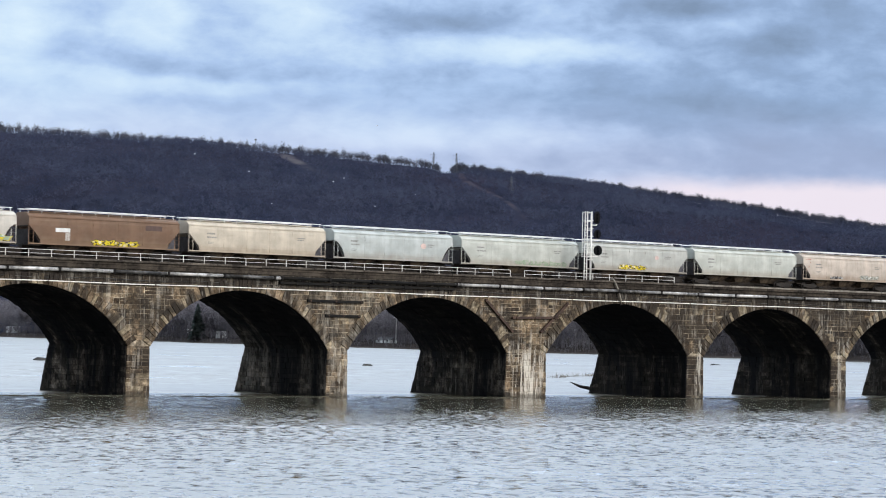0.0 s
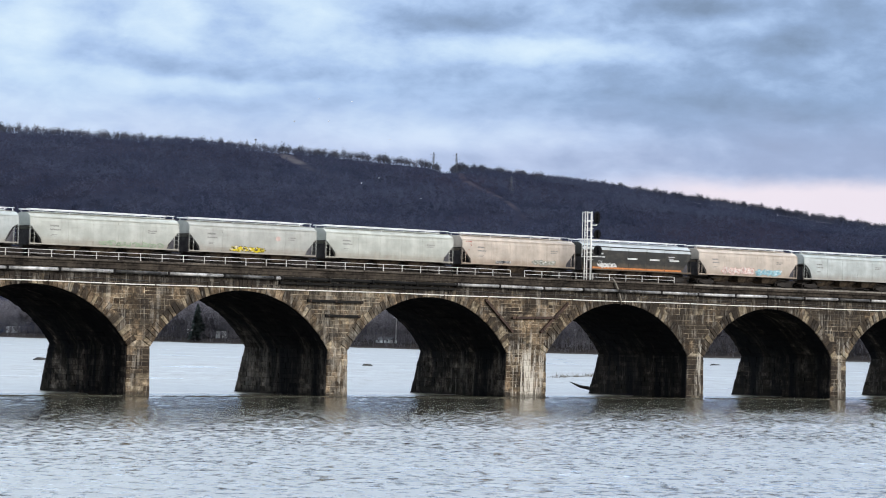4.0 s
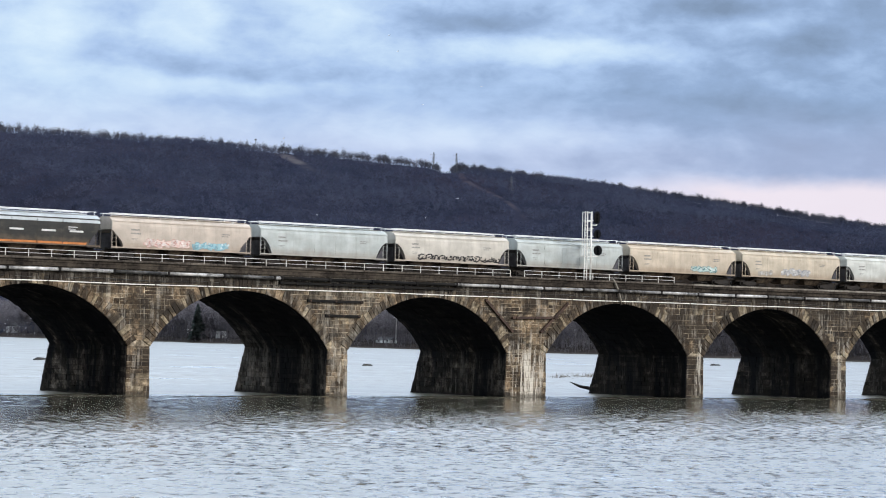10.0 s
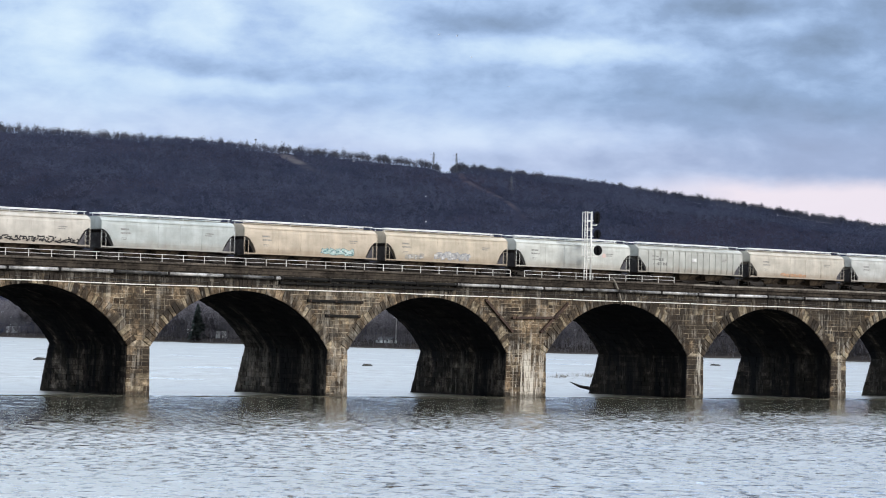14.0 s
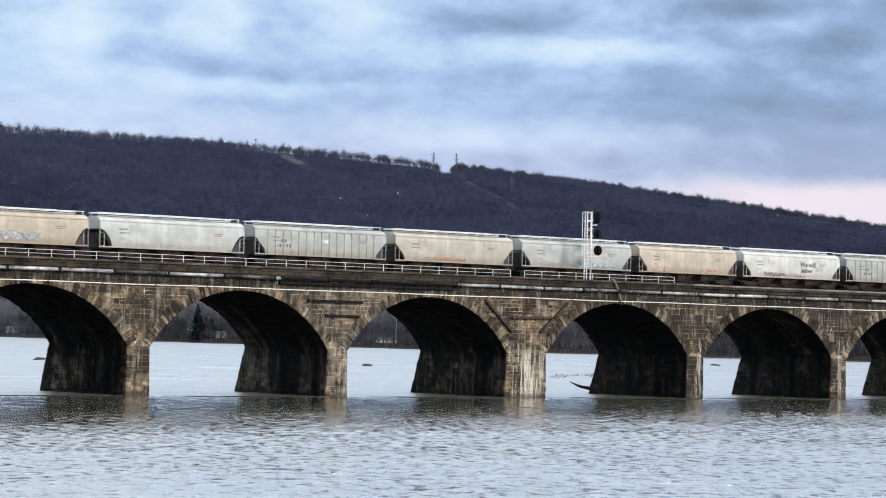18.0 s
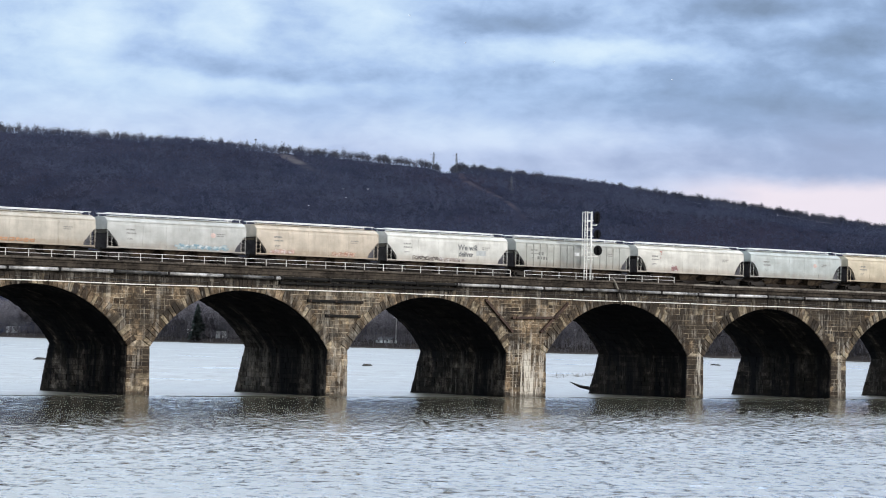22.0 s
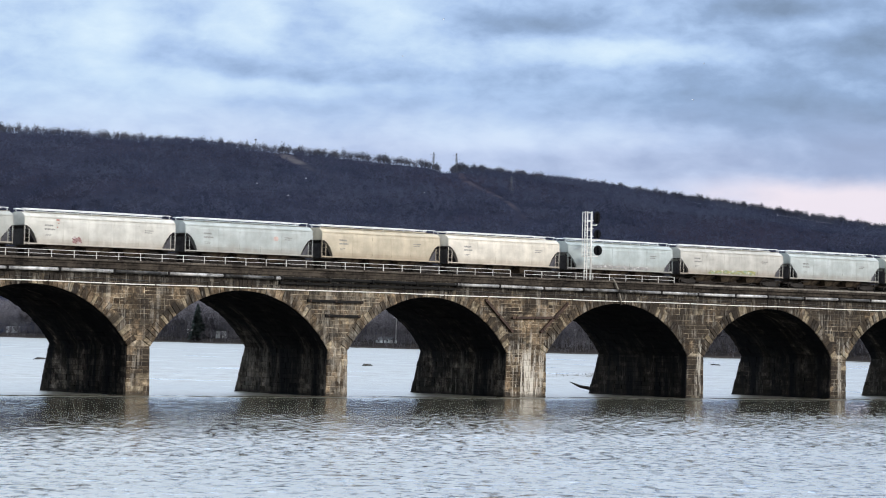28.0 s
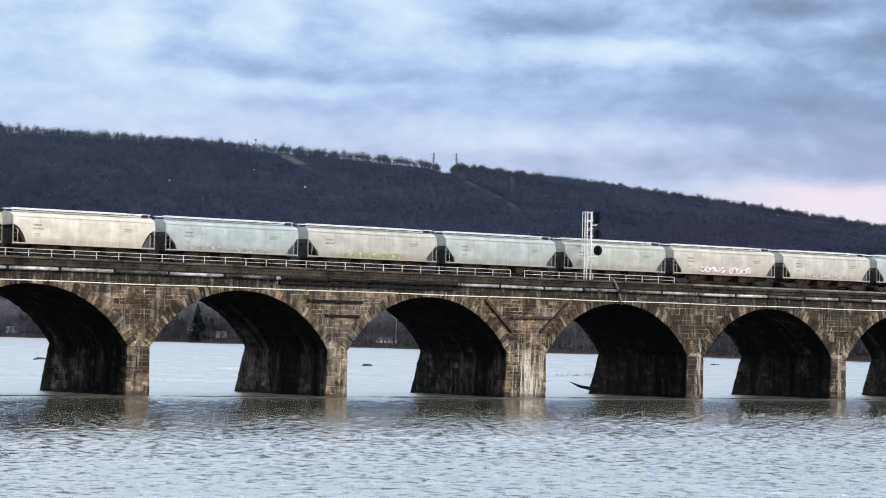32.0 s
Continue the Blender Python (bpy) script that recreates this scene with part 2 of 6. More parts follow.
# wagon hardware
STEELDARK = surface("dark_running_gear", (0.040, 0.033, 0.028), (0.020, 0.017, 0.015), 0.75, 0.2, fine=8, coarse=0.8, bump=0.3, local=True)
# bay dirt darkened further: shade under the sill put into the colour
HOPPERSHADE = surface("shaded_dusty_hopper", (0.115, 0.088, 0.062), (0.035, 0.027, 0.021), 0.9, 0.0, fine=3, coarse=0.7, bump=0.2, local=True, spec=0.1)
ENDPLATE = surface("grey_end_plate", (0.125, 0.122, 0.135), (0.065, 0.062, 0.07), 0.8, 0.0, fine=5, coarse=0.8, bump=0.2, local=True, spec=0.1)
WALKWAY = surface("galvanised_walkway", (0.88, 0.88, 0.89), (0.70, 0.71, 0.73), 0.55, 0.0, fine=5, coarse=0.8, bump=0.1, local=True)
# shade of the end recesses put into this dark steel colour
SHADOWSTEEL = surface("shaded_end_steel", (0.075, 0.07, 0.072), (0.035, 0.032, 0.034), 0.8, 0.0, fine=5, coarse=0.8, bump=0.2, local=True, spec=0.1)


def ground_material():
    k = Nodes("winter_ground")
    at = k.place()
    x, y, z = k.split(at)
    grass = k.mix(k.ramp(k.noise(at, 0.12, 6, 0.65), 0.38, 0.62), (0.038, 0.032, 0.029), (0.024, 0.021, 0.021))
    # the hill's woods carry the blue of distance haze in their colour
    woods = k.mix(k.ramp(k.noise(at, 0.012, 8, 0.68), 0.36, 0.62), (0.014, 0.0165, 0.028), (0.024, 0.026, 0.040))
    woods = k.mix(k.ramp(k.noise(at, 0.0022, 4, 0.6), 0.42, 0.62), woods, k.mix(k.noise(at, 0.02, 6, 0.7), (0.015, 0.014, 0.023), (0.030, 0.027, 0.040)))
    # the power line's clearing below the notch, and a bare scree on the crest
    px, py = k.math('SUBTRACT', x, EYE[0]), k.math('SUBTRACT', y, EYE[1])
    az = k.math('MULTIPLY', k.math('ARCTAN2', px, py), 180 / math.pi)
    r = k.math('SQRT', k.math('ADD', k.math('MULTIPLY', px, px), k.math('MULTIPLY', py, py)))
    off = k.math('SUBTRACT', az, k.math('ADD', k.math('ADD', 37.85, k.math('MULTIPLY', k.math('SUBTRACT', 2985.0, r), 0.0009)), k.math('MULTIPLY', k.math('MAXIMUM', k.math('SUBTRACT', 2664.0, r), 0.0), 0.0043)))
    woods = k.mix(k.math('MULTIPLY', k.math('MULTIPLY', k.ramp(k.math('ABSOLUTE', off), 0.11, 0.03), k.ramp(r, 2370.0, 2440.0)), k.math('MULTIPLY', k.ramp(k.noise(at, 0.03, 5, 0.7), 0.38, 0.6), 0.5)), woods, (0.075, 0.062, 0.066))
    off = k.math('SUBTRACT', az, k.math('ADD', k.math('ADD', 33.79, k.math('MULTIPLY', k.math('SUBTRACT', 2990.0, r), 0.00125)), k.math('MULTIPLY', k.math('MAXIMUM', k.math('SUBTRACT', 2676.0, r), 0.0), 0.0062)))
    scree = k.math('MULTIPLY', k.ramp(k.math('ABSOLUTE', off), 0.26, 0.06), k.ramp(r, 2590.0, 2640.0))
    woods = k.mix(k.math('MULTIPLY', k.math('MULTIPLY', scree, k.ramp(k.noise(at, 0.02, 5, 0.7), 0.36, 0.62)), 0.42), woods, (0.13, 0.115, 0.11))
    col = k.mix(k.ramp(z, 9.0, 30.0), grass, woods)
    mud = k.ramp(z, 1.1, 0.2)
    col = k.mix(mud, col, (0.062, 0.053, 0.047))
    return k.principled(col, 0.95, 0.0, k.bump(k.noise(at, 0.5, 6, 0.7), 0.6, 0.4), 0.0)


def water_material():
    """Muddy river water: wind ripples over a lazy swell, with smoother slicks; the slopes are taken from the wave heights."""
    k = Nodes("river_water")
    at = k.place(True)
    slick = k.ramp(k.noise(k.scaled(at, (1.0, 0.5, 1.0)), 0.03, 4, 0.6), 0.36, 0.62)
    step = 0.04

    def height(dx, dy):
        n = k.add("ShaderNodeVectorMath")
        n.operation = 'ADD'
        k.put(n.inputs[0], at)
        n.inputs[1].default_value = (dx, dy, 0)
        q = n.outputs[0]
        a = k.noise(k.scaled(q, (0.8, 1.0, 1.0)), 3.0, 2, 0.5, 0.3)
        return k.math('MULTIPLY', a, WAVE_FINE)

    # small glassy slicks between the ripples, drawn out along the wind
    turn = k.add("ShaderNodeMapping")
    turn.inputs["Rotation"].default_value = (0, 0, -0.93)
    k.put(turn.inputs["Vector"], at)
    lane = turn.outputs[0]
    y = k.split(at)[1]
    often = k.math('ADD', k.math('MULTIPLY', k.noise(lane, 0.035, 4, 0.6), 0.27), k.math('MULTIPLY', k.ramp(y, -130.0, -20.0), SLICK_LEE))
    glassy = k.ramp(k.math('ADD', k.noise(k.scaled(lane, (0.75, 1.25, 1.0)), 1.0, 4, 0.65, 0.2), often), 0.63, 0.83)
    glassy = k.math('MULTIPLY', glassy, k.ramp(y, 8.0, -4.0))
    h0, hx, hy = height(0, 0), height(step, 0), height(0, step)
    gain = k.math('MULTIPLY', k.math('MULTIPLY', k.math('ADD', 0.6, k.math('MULTIPLY', slick, 0.55)), 1 / step), k.math('SUBTRACT', 1.0, k.math('MULTIPLY', glassy, 0.8)))
    v = k.add("ShaderNodeCombineXYZ")
    k.put(v.inputs[0], k.math('MULTIPLY', k.math('SUBTRACT', h0, hx), gain))
    k.put(v.inputs[1], k.math('MULTIPLY', k.math('SUBTRACT', h0, hy), gain))
    own = k.add("ShaderNodeVectorMath")
    own.operation = 'ADD'
    k.put(own.inputs[0], k.add("ShaderNodeNewGeometry").outputs["Normal"])
    k.put(own.inputs[1], v.outputs[0])
    nrm = k.add("ShaderNodeVectorMath")
    nrm.operation = 'NORMALIZE'
    k.put(nrm.inputs[0], own.outputs[0])
    col = k.mix(k.noise(at, 0.05, 3, 0.5), (0.088, 0.083, 0.061), (0.066, 0.063, 0.048))
    # the wind roughens the open reaches; the water is calmer in the lee of the bridge
    rough = k.math('SUBTRACT', 0.28, k.math('MULTIPLY', k.ramp(y, -75.0, -18.0), 0.15))
    rough = k.math('ADD', rough, k.math('MULTIPLY', k.ramp(y, -1.0, 18.0), 0.25))
    far_lane = k.math('MULTIPLY', k.ramp(k.noise(k.scaled(lane, (0.09, 0.011, 1.0)), 1.0, 4, 0.6), 0.54, 0.70), k.ramp(y, 6.0, 20.0))
    rough = k.math('SUBTRACT', rough, k.math('MULTIPLY', k.math('MULTIPLY', rough, k.math('MAXIMUM', glassy, k.math('MULTIPLY', far_lane, 0.5))), 0.75))
    return k.principled(col, rough, 0.0, nrm.outputs[0], 1.0, 1.55)


SLICK_LEE = 0.11
WAVE_FINE = 0.058
# cloud masses: bearing and height, their half widths, and how much paler or darker they are
PATCHES = [
    (-7.64, 5.24, 0.6, 0.6, 0.28), (-6.71, 5.08, 0.4, 0.6, -0.06), (-5.09, 5.59, 0.55, 0.5, 0.28),
    (-2.8, 5.77, 0.6, 0.45, 0.3), (-6.06, 4.73, 1.4, 0.22, -0.12), (-6.73, 4.23, 1.7, 0.34, 0.06),
    (-4.66, 4.36, 1.5, 0.15, 0.17), (-3.47, 4.61, 2.3, 0.13, -0.12), (-3.46, 4.07, 1.8, 0.15, -0.14),
    (-1.56, 4.05, 2, 0.18, 0.06), (-1.78, 5, 1.1, 0.3, 0.1), (-0.89, 5.57, 0.62, 0.24, -0.3),
    (0.36, 5.55, 0.7, 0.28, -0.28), (0.97, 5.17, 1.25, 0.2, 0.26), (2.93, 5.13, 1.5, 0.18, 0.18),
    (4.01, 5.92, 0.9, 0.2, -0.38), (5.11, 5.59, 1.1, 0.26, 0.13), (5.95, 5.36, 0.62, 0.22, -0.22),
    (5.32, 5.03, 2.3, 0.2, 0.07), (6.78, 5.88, 0.6, 0.3, -0.14), (6.21, 4.63, 1.8, 0.26, 0.06),
    (4.54, 4.07, 3.2, 0.24, -0.16), (2.04, 4.38, 1.6, 0.14, -0.1), (1.36, 3.61, 2.4, 0.26, 0.14),
    (6.04, 3.34, 2.3, 0.36, -0.16), (-0.94, 3.51, 1.6, 0.2, 0.12), (5.4, 4.9, 2.2, 0.8, -0.18),
]


def sky_material():
    """The cloud deck over the far hill: grey-blue layers, bright breaks, a rosy band low on one side."""
    k = Nodes("cloud_deck")
    at = k.place(True)
    x, y, z = k.split(at)
    az = k.math('SUBTRACT', k.math('ARCTAN2', x, y), radians(37.718))
    u = k.math('MULTIPLY', az, 45.0)
    dist = k.math('SQRT', k.math('ADD', k.math('MULTIPLY', x, x), k.math('MULTIPLY', y, y)))
    v = k.math('MULTIPLY', k.math('DIVIDE', z, dist), 45.0)
    uv = k.add("ShaderNodeCombineXYZ")
    k.put(uv.inputs[0], u)
    k.put(uv.inputs[1], v)
    shift = k.add("ShaderNodeVectorMath")
    shift.operation = 'ADD'
    k.put(shift.inputs[0], uv.outputs[0])
    shift.inputs[1].default_value = (21.3, 7.7, 3.1)
    p = shift.outputs[0]
    wob = k.math('SUBTRACT', k.noise(k.scaled(p, (0.55, 1.1, 1)), 1.0, 6, 0.58), 0.5)
    deck = k.noise(k.scaled(p, (0.30, 0.95, 1)), 1.0, 7, 0.52, 0.4)
    wisp = k.noise(k.scaled(p, (0.13, 1.5, 1)), 1.0, 6, 0.55, 0.25)
    puff = k.noise(k.scaled(p, (0.95, 1.9, 1)), 1.0, 6, 0.55, 0.2)
    f = k.math('ADD', 0.50, k.math('MULTIPLY', k.math('SUBTRACT', deck, 0.5), 0.30))
    f = k.math('ADD', f, k.math('MULTIPLY', k.math('SUBTRACT', wisp, 0.5), 0.20))
    f = k.math('ADD', f, k.math('MULTIPLY', k.math('SUBTRACT', puff, 0.5), 0.56))
    curl = k.noise(k.scaled(p, (1.9, 3.4, 1)), 1.0, 6, 0.6, 0.3)
    f = k.math('ADD', f, k.math('MULTIPLY', k.math('MULTIPLY', k.math('SUBTRACT', curl, 0.5), 0.34), k.ramp(v, 3.6, 5.0)))
    f = k.math('SUBTRACT', f, k.math('MULTIPLY', u, 0.016))
    for u0, v0, ru, rv, weight in PATCHES:
        du = k.math('DIVIDE', k.math('ADD', k.math('SUBTRACT', u, u0), k.math('MULTIPLY', wob, 0.9)), ru)
        dv = k.math('DIVIDE', k.math('ADD', k.math('SUBTRACT', v, v0), k.math('MULTIPLY', wob, 0.55)), rv)
        d = k.math('ADD', k.math('MULTIPLY', du, du), k.math('MULTIPLY', dv, dv))
        f = k.math('ADD', f, k.math('MULTIPLY', k.math('EXPONENT', k.math('MULTIPLY', k.math('POWER', d, 1.3), -0.6)), weight))
    cols = k.add("ShaderNodeValToRGB")
    ramp = cols.color_ramp
    for pos, c in ((0.0, (0.22, 0.31, 0.46)), (0.3, (0.31, 0.44, 0.67)), (0.5, (0.43, 0.59, 0.86)), (0.72, (0.57, 0.74, 0.95)), (1.0, (0.71, 0.87, 1.0))):
        e = ramp.elements[0] if pos == 0 else ramp.elements[-1] if pos == 1 else ramp.elements.new(pos)
        e.color = (*c, 1)
    k.put(cols.inputs[0], f)
    col = cols.outputs[0]
    # lavender towards the hill, and a rosy break on one side
    low = k.ramp(k.math('ADD', v, k.math('MULTIPLY', wob, 0.8)), 4.5, 3.0)
    pale = k.mix(k.ramp(f, 0.2, 0.8), (0.40, 0.47, 0.68), (0.70, 0.76, 0.95))
    col = k.mix(k.math('MULTIPLY', low, 0.66), col, pale)
    rose = k.math('MULTIPLY', k.ramp(k.math('ADD', v, k.math('MULTIPLY', wob, 0.45)), 3.05, 2.66), k.ramp(k.math('ADD', u, k.math('MULTIPLY', wob, 3.0)), 1.6, 4.6))
    col = k.mix(k.math('MULTIPLY', rose, 0.93), col, (0.89, 0.81, 0.89))
    col = k.mix(k.math('MULTIPLY', k.ramp(v, 5.9, 12.0), 0.8), col, (0.61, 0.68, 0.775))
    e = k.add("ShaderNodeEmission")
    k.put(e.inputs[0], col)
    # an overcast sky grows brighter overhead
    k.put(e.inputs[1], k.math('ADD', 1.0, k.math('MULTIPLY', k.ramp(v, 5.9, 10.0), 2.45)))
    k.tree.links.new(e.outputs[0], k.out.inputs[0])
    k.mat.cycles.emission_sampling = 'NONE'
    return k.mat


GROUND, WATER, CLOUDS = ground_material(), water_material(), sky_material()


# ---- mesh helpers ----
class Shape:
    """Vertices and faces of one mesh, gathered from simple solids."""

    def __init__(self):
        self.v, self.f = [], []

    def add(self, verts, faces):
        n = len(self.v)
        self.v += [tuple(q) for q in verts]
        self.f += [tuple(i + n for i in face) for face in faces]
        return self

    def box(self, x0, x1, y0, y1, z0, z1, c=0.0):
        """A box; c: the width of its chamfered edges."""
        if not c:
            return self.add([(x, y, z) for x in (x0, x1) for y in (y0, y1) for z in (z0, z1)],
                            [(0, 1, 3, 2), (4, 6, 7, 5), (0, 4, 5, 1), (2, 3, 7, 6), (0, 2, 6, 4), (1, 5, 7, 3)])
        pts, idx = [], {}
        for sx, x in ((0, x0), (1, x1)):
            for sy, y in ((0, y0), (1, y1)):
                for sz, z in ((0, z0), (1, z1)):
                    ix, iy, iz = x + c * (1 - 2 * sx), y + c * (1 - 2 * sy), z + c * (1 - 2 * sz)
                    for a, q in enumerate(((x, iy, iz), (ix, y, iz), (ix, iy, z))):
                        idx[sx, sy, sz, a] = len(pts)
                        pts.append(q)
        fs = []
        for s in (0, 1):
            fs.append([idx[s, j, k, 0] for j, k in ((0, 0), (1, 0), (1, 1), (0, 1))])
            fs.append([idx[j, s, k, 1] for j, k in ((0, 0), (1, 0), (1, 1), (0, 1))])
            fs.append([idx[j, k, s, 2] for j, k in ((0, 0), (1, 0), (1, 1), (0, 1))])
            for r in (0, 1):
                fs.append([idx[s, r, 0, 0], idx[s, r, 1, 0], idx[s, r, 1, 1], idx[s, r, 0, 1]])
                fs.append([idx[s, 0, r, 0], idx[s, 1, r, 0], idx[s, 1, r, 2], idx[s, 0, r, 2]])
                fs.append([idx[0, s, r, 1], idx[1, s, r, 1], idx[1, s, r, 2], idx[0, s, r, 2]])
                for q in (0, 1):
                    fs.append([idx[s, r, q, a] for a in (0, 1, 2)])
        return self.add(pts, fs)

    def bar(self, a, b, w, h=None, n=4):
        """A straight bar from a to b: n sides, half widths w and h."""
        a, b = Vector(a), Vector(b)
        d = (b - a).normalized()
        s = d.cross(Vector((0, 0, 1)) if abs(d.z) < 0.95 else Vector((0, 1, 0))).normalized()
        t = s.cross(d)
        h = w if h is None else h
        ring = [(math.cos(2 * math.pi * (i + 0.5) / n), math.sin(2 * math.pi * (i + 0.5) / n)) for i in range(n)]
        q = 1.4142 if n == 4 else 1.0
        pts = [e + s * (c * w * q) + t * (g * h * q) for e in (a, b) for c, g in ring]
        fs = [(i, (i + 1) % n, n + (i + 1) % n, n + i) for i in range(n)] + [tuple(range(n))[::-1], tuple(range(n, 2 * n))]
        return self.add(pts, fs)

    def tube(self, path, r, n=8):
        """A round tube along a path of points."""
        pts, fs = [], []
        path = [Vector(q) for q in path]
        for i, q in enumerate(path):
            d = (path[min(i + 1, len(path) - 1)] - path[max(i - 1, 0)]).normalized()
            s = d.cross(Vector((0, 0, 1)) if abs(d.z) < 0.95 else Vector((0, 1, 0))).normalized()
            t = s.cross(d)
            rr = r[i] if isinstance(r, (list, tuple)) else r
            pts += [q + (s * math.cos(2 * math.pi * j / n) + t * math.sin(2 * math.pi * j / n)) * rr for j in range(n)]
        for i in range(len(path) - 1):
            fs += [(i * n + j, i * n + (j + 1) % n, (i + 1) * n + (j + 1) % n, (i + 1) * n + j) for j in range(n)]
        m = (len(path) - 1) * n
        return self.add(pts, fs + [tuple(range(n))[::-1], tuple(range(m, m + n))])

    def prism(self, outline, y0, y1):
        """An outline in x and z, drawn out from y0 to y1."""
        n = len(outline)
        pts = [(x, y0, z) for x, z in outline] + [(x, y1, z) for x, z in outline]
        fs = [(i, n + i, n + (i + 1) % n, (i + 1) % n) for i in range(n)] + [tuple(range(n)), tuple(range(2 * n - 1, n - 1, -1))]
        return self.add(pts, fs)

    def mesh(self, name, material=None, smooth=False):
        me = bpy.data.meshes.new(name)
        me.from_pydata(self.v, [], self.f)
        fix = bmesh.new()
        fix.from_mesh(me)
        bmesh.ops.recalc_face_normals(fix, faces=fix.faces)
        fix.to_mesh(me)
        fix.free()
        if smooth:
            me.shade_smooth()
        if material:
            me.materials.append(material)
        return me


def part(name, shape, material, parent, label="", smooth=False):
    """Links a shape, or a finished mesh, as one mesh object under a thing or a part."""
    if isinstance(shape, Shape):
        data = shape.mesh(name, material, smooth)
        ob = new(name, data)
    else:
        ob = new(name, shape)
        if not shape.materials:
            shape.materials.append(material)
        if material is not shape.materials[0]:
            ob.material_slots[0].link = 'OBJECT'
            ob.material_slots[0].material = material
    ob.parent = parent
    if label:
        ob["label"] = label
    return ob


def thing(name, at, label, category, group="", kind=""):
    """An empty at a thing's base, which parents its parts."""
    ob = new(name)
    ob.empty_display_size = 0.3
    ob.matrix_world = at
    return tagged(ob, label, category, group, kind)


def bulk(name, verts, faces, material, label, category, kind="stuff"):
    """One mesh of very many small pieces, from arrays."""
    me = bpy.data.meshes.new(name)
    v, f = np.asarray(verts, np.float32), np.asarray(faces, np.int32)
    me.vertices.add(len(v))
    me.vertices.foreach_set("co", v.ravel())
    n = f.shape[1]
    me.loops.add(f.size)
    me.loops.foreach_set("vertex_index", f.ravel())
    me.polygons.add(len(f))
    me.polygons.foreach_set("loop_start", np.arange(0, f.size, n, dtype=np.int32))
    me.update(calc_edges=True)
    me.materials.append(material)
    return tagged(new(name, me), label, category, "", kind)


# ---- the land, the river and the sky ----
def smooth(t):
    t = np.clip(t, 0, 1)
    return t * t * (3 - 2 * t)


def ridge_slope(az):
    """Height over distance of the ground along the ridge, by bearing in degrees."""
    a = np.clip(az - 37.7, -11.5, 11.5)
    e = 7.69e-08 * a**4 + 1.099e-07 * a**3 - 6.699e-05 * a**2 - 1.5625e-03 * a + 0.06906
    e = e - 0.0018 * np.exp(-((az - 37.72) / 0.22)**2) - 0.0046
    left = smooth((az - 8) / 16)
    right = 1 - 0.65 * smooth((az - 50) / 30)
    return np.maximum(e * left * right, 0.012 + 0.004 * np.sin(np.radians(az) * 5))


def shore(y):
    return 662 + 18 * np.sin(y / 240 + 1.0) + 5 * np.sin(y / 71)


RIDGE = 3000.0


def ground_height(x, y):
    x, y = np.asarray(x, float), np.asarray(y, float)
    dx, dy = x - EYE[0], y - EYE[1]
    r, az = np.hypot(dx, dy), np.degrees(np.arctan2(dx, dy))
    top = EYE[2] + RIDGE * ridge_slope(az)
    rough = (6 * np.sin(x / 83 + 1.7 * np.sin(y / 121)) + 4 * np.sin(y / 57 + x / 140) + 2.5 * np.sin(x / 29 - y / 37))
    up = smooth((r - 1500) / (RIDGE - 1500))
    hill = top * up * (1 - 0.45 * smooth((r - RIDGE - 60) / 1500)) + rough * up * (1 - smooth((r - 2600) / 300))
    near = -2.5 + 7.2 * smooth((-112 - x) / 14)
    far = -2.5 + 5.0 * smooth((x - shore(y) + 5) / 11) + 4.5 * smooth((x - shore(y)) / 90)
    land = np.maximum(near, far)
    h = np.maximum(land, hill * np.maximum(smooth((-140 - x) / 300), smooth((x - shore(y) - 100) / 300)) + np.minimum(land, 0))
    bank = 12.9 - np.maximum(0, np.abs(y - 7.7) - 8.6) / 1.6
    dry = np.maximum(smooth((-96.5 - x) / 2.0), smooth((x - 650) / 3.0))
    return np.where(dry > 0, np.maximum(h, h + (bank - h) * dry), h)


def build_land():
    L = np.linspace
    gx = np.concatenate([L(-4900, -300, 40), L(-280, -131, 16), L(-129, -86, 24), L(-70, 620, 26), L(630, 760, 44), L(775, 1100, 26), L(1115, 3400, 110), L(3440, 4900, 20)])
    gy = np.concatenate([L(-4900, -400, 30), L(-380, -30, 22), L(-25, 40, 32), L(50, 700, 36), L(710, 3400, 120), L(3450, 4900, 20)])
    X, Y = np.meshgrid(gx, gy, indexing="ij")
    Z = ground_height(X, Y)
    n, m = X.shape
    i = (np.arange(n - 1)[:, None] * m + np.arange(m - 1)[None, :]).ravel()
    ob = bulk("ground", np.stack([X, Y, Z], -1).reshape(-1, 3), np.stack([i, i + m, i + m + 1, i + 1], 1), GROUND,
              "brown winter ground of river banks and wooded mountain", "ground", "structure")
    ob.data.shade_smooth()
    return build_water()


def spread(stops):
    """Grid lines whose spacing grows or shrinks smoothly: stops are pairs of place and spacing."""
    out = [stops[0][0]]
    while out[-1] < stops[-1][0]:
        out.append(out[-1] + np.interp(out[-1], [q[0] for q in stops], [q[1] for q in stops]))
    return np.array(out)


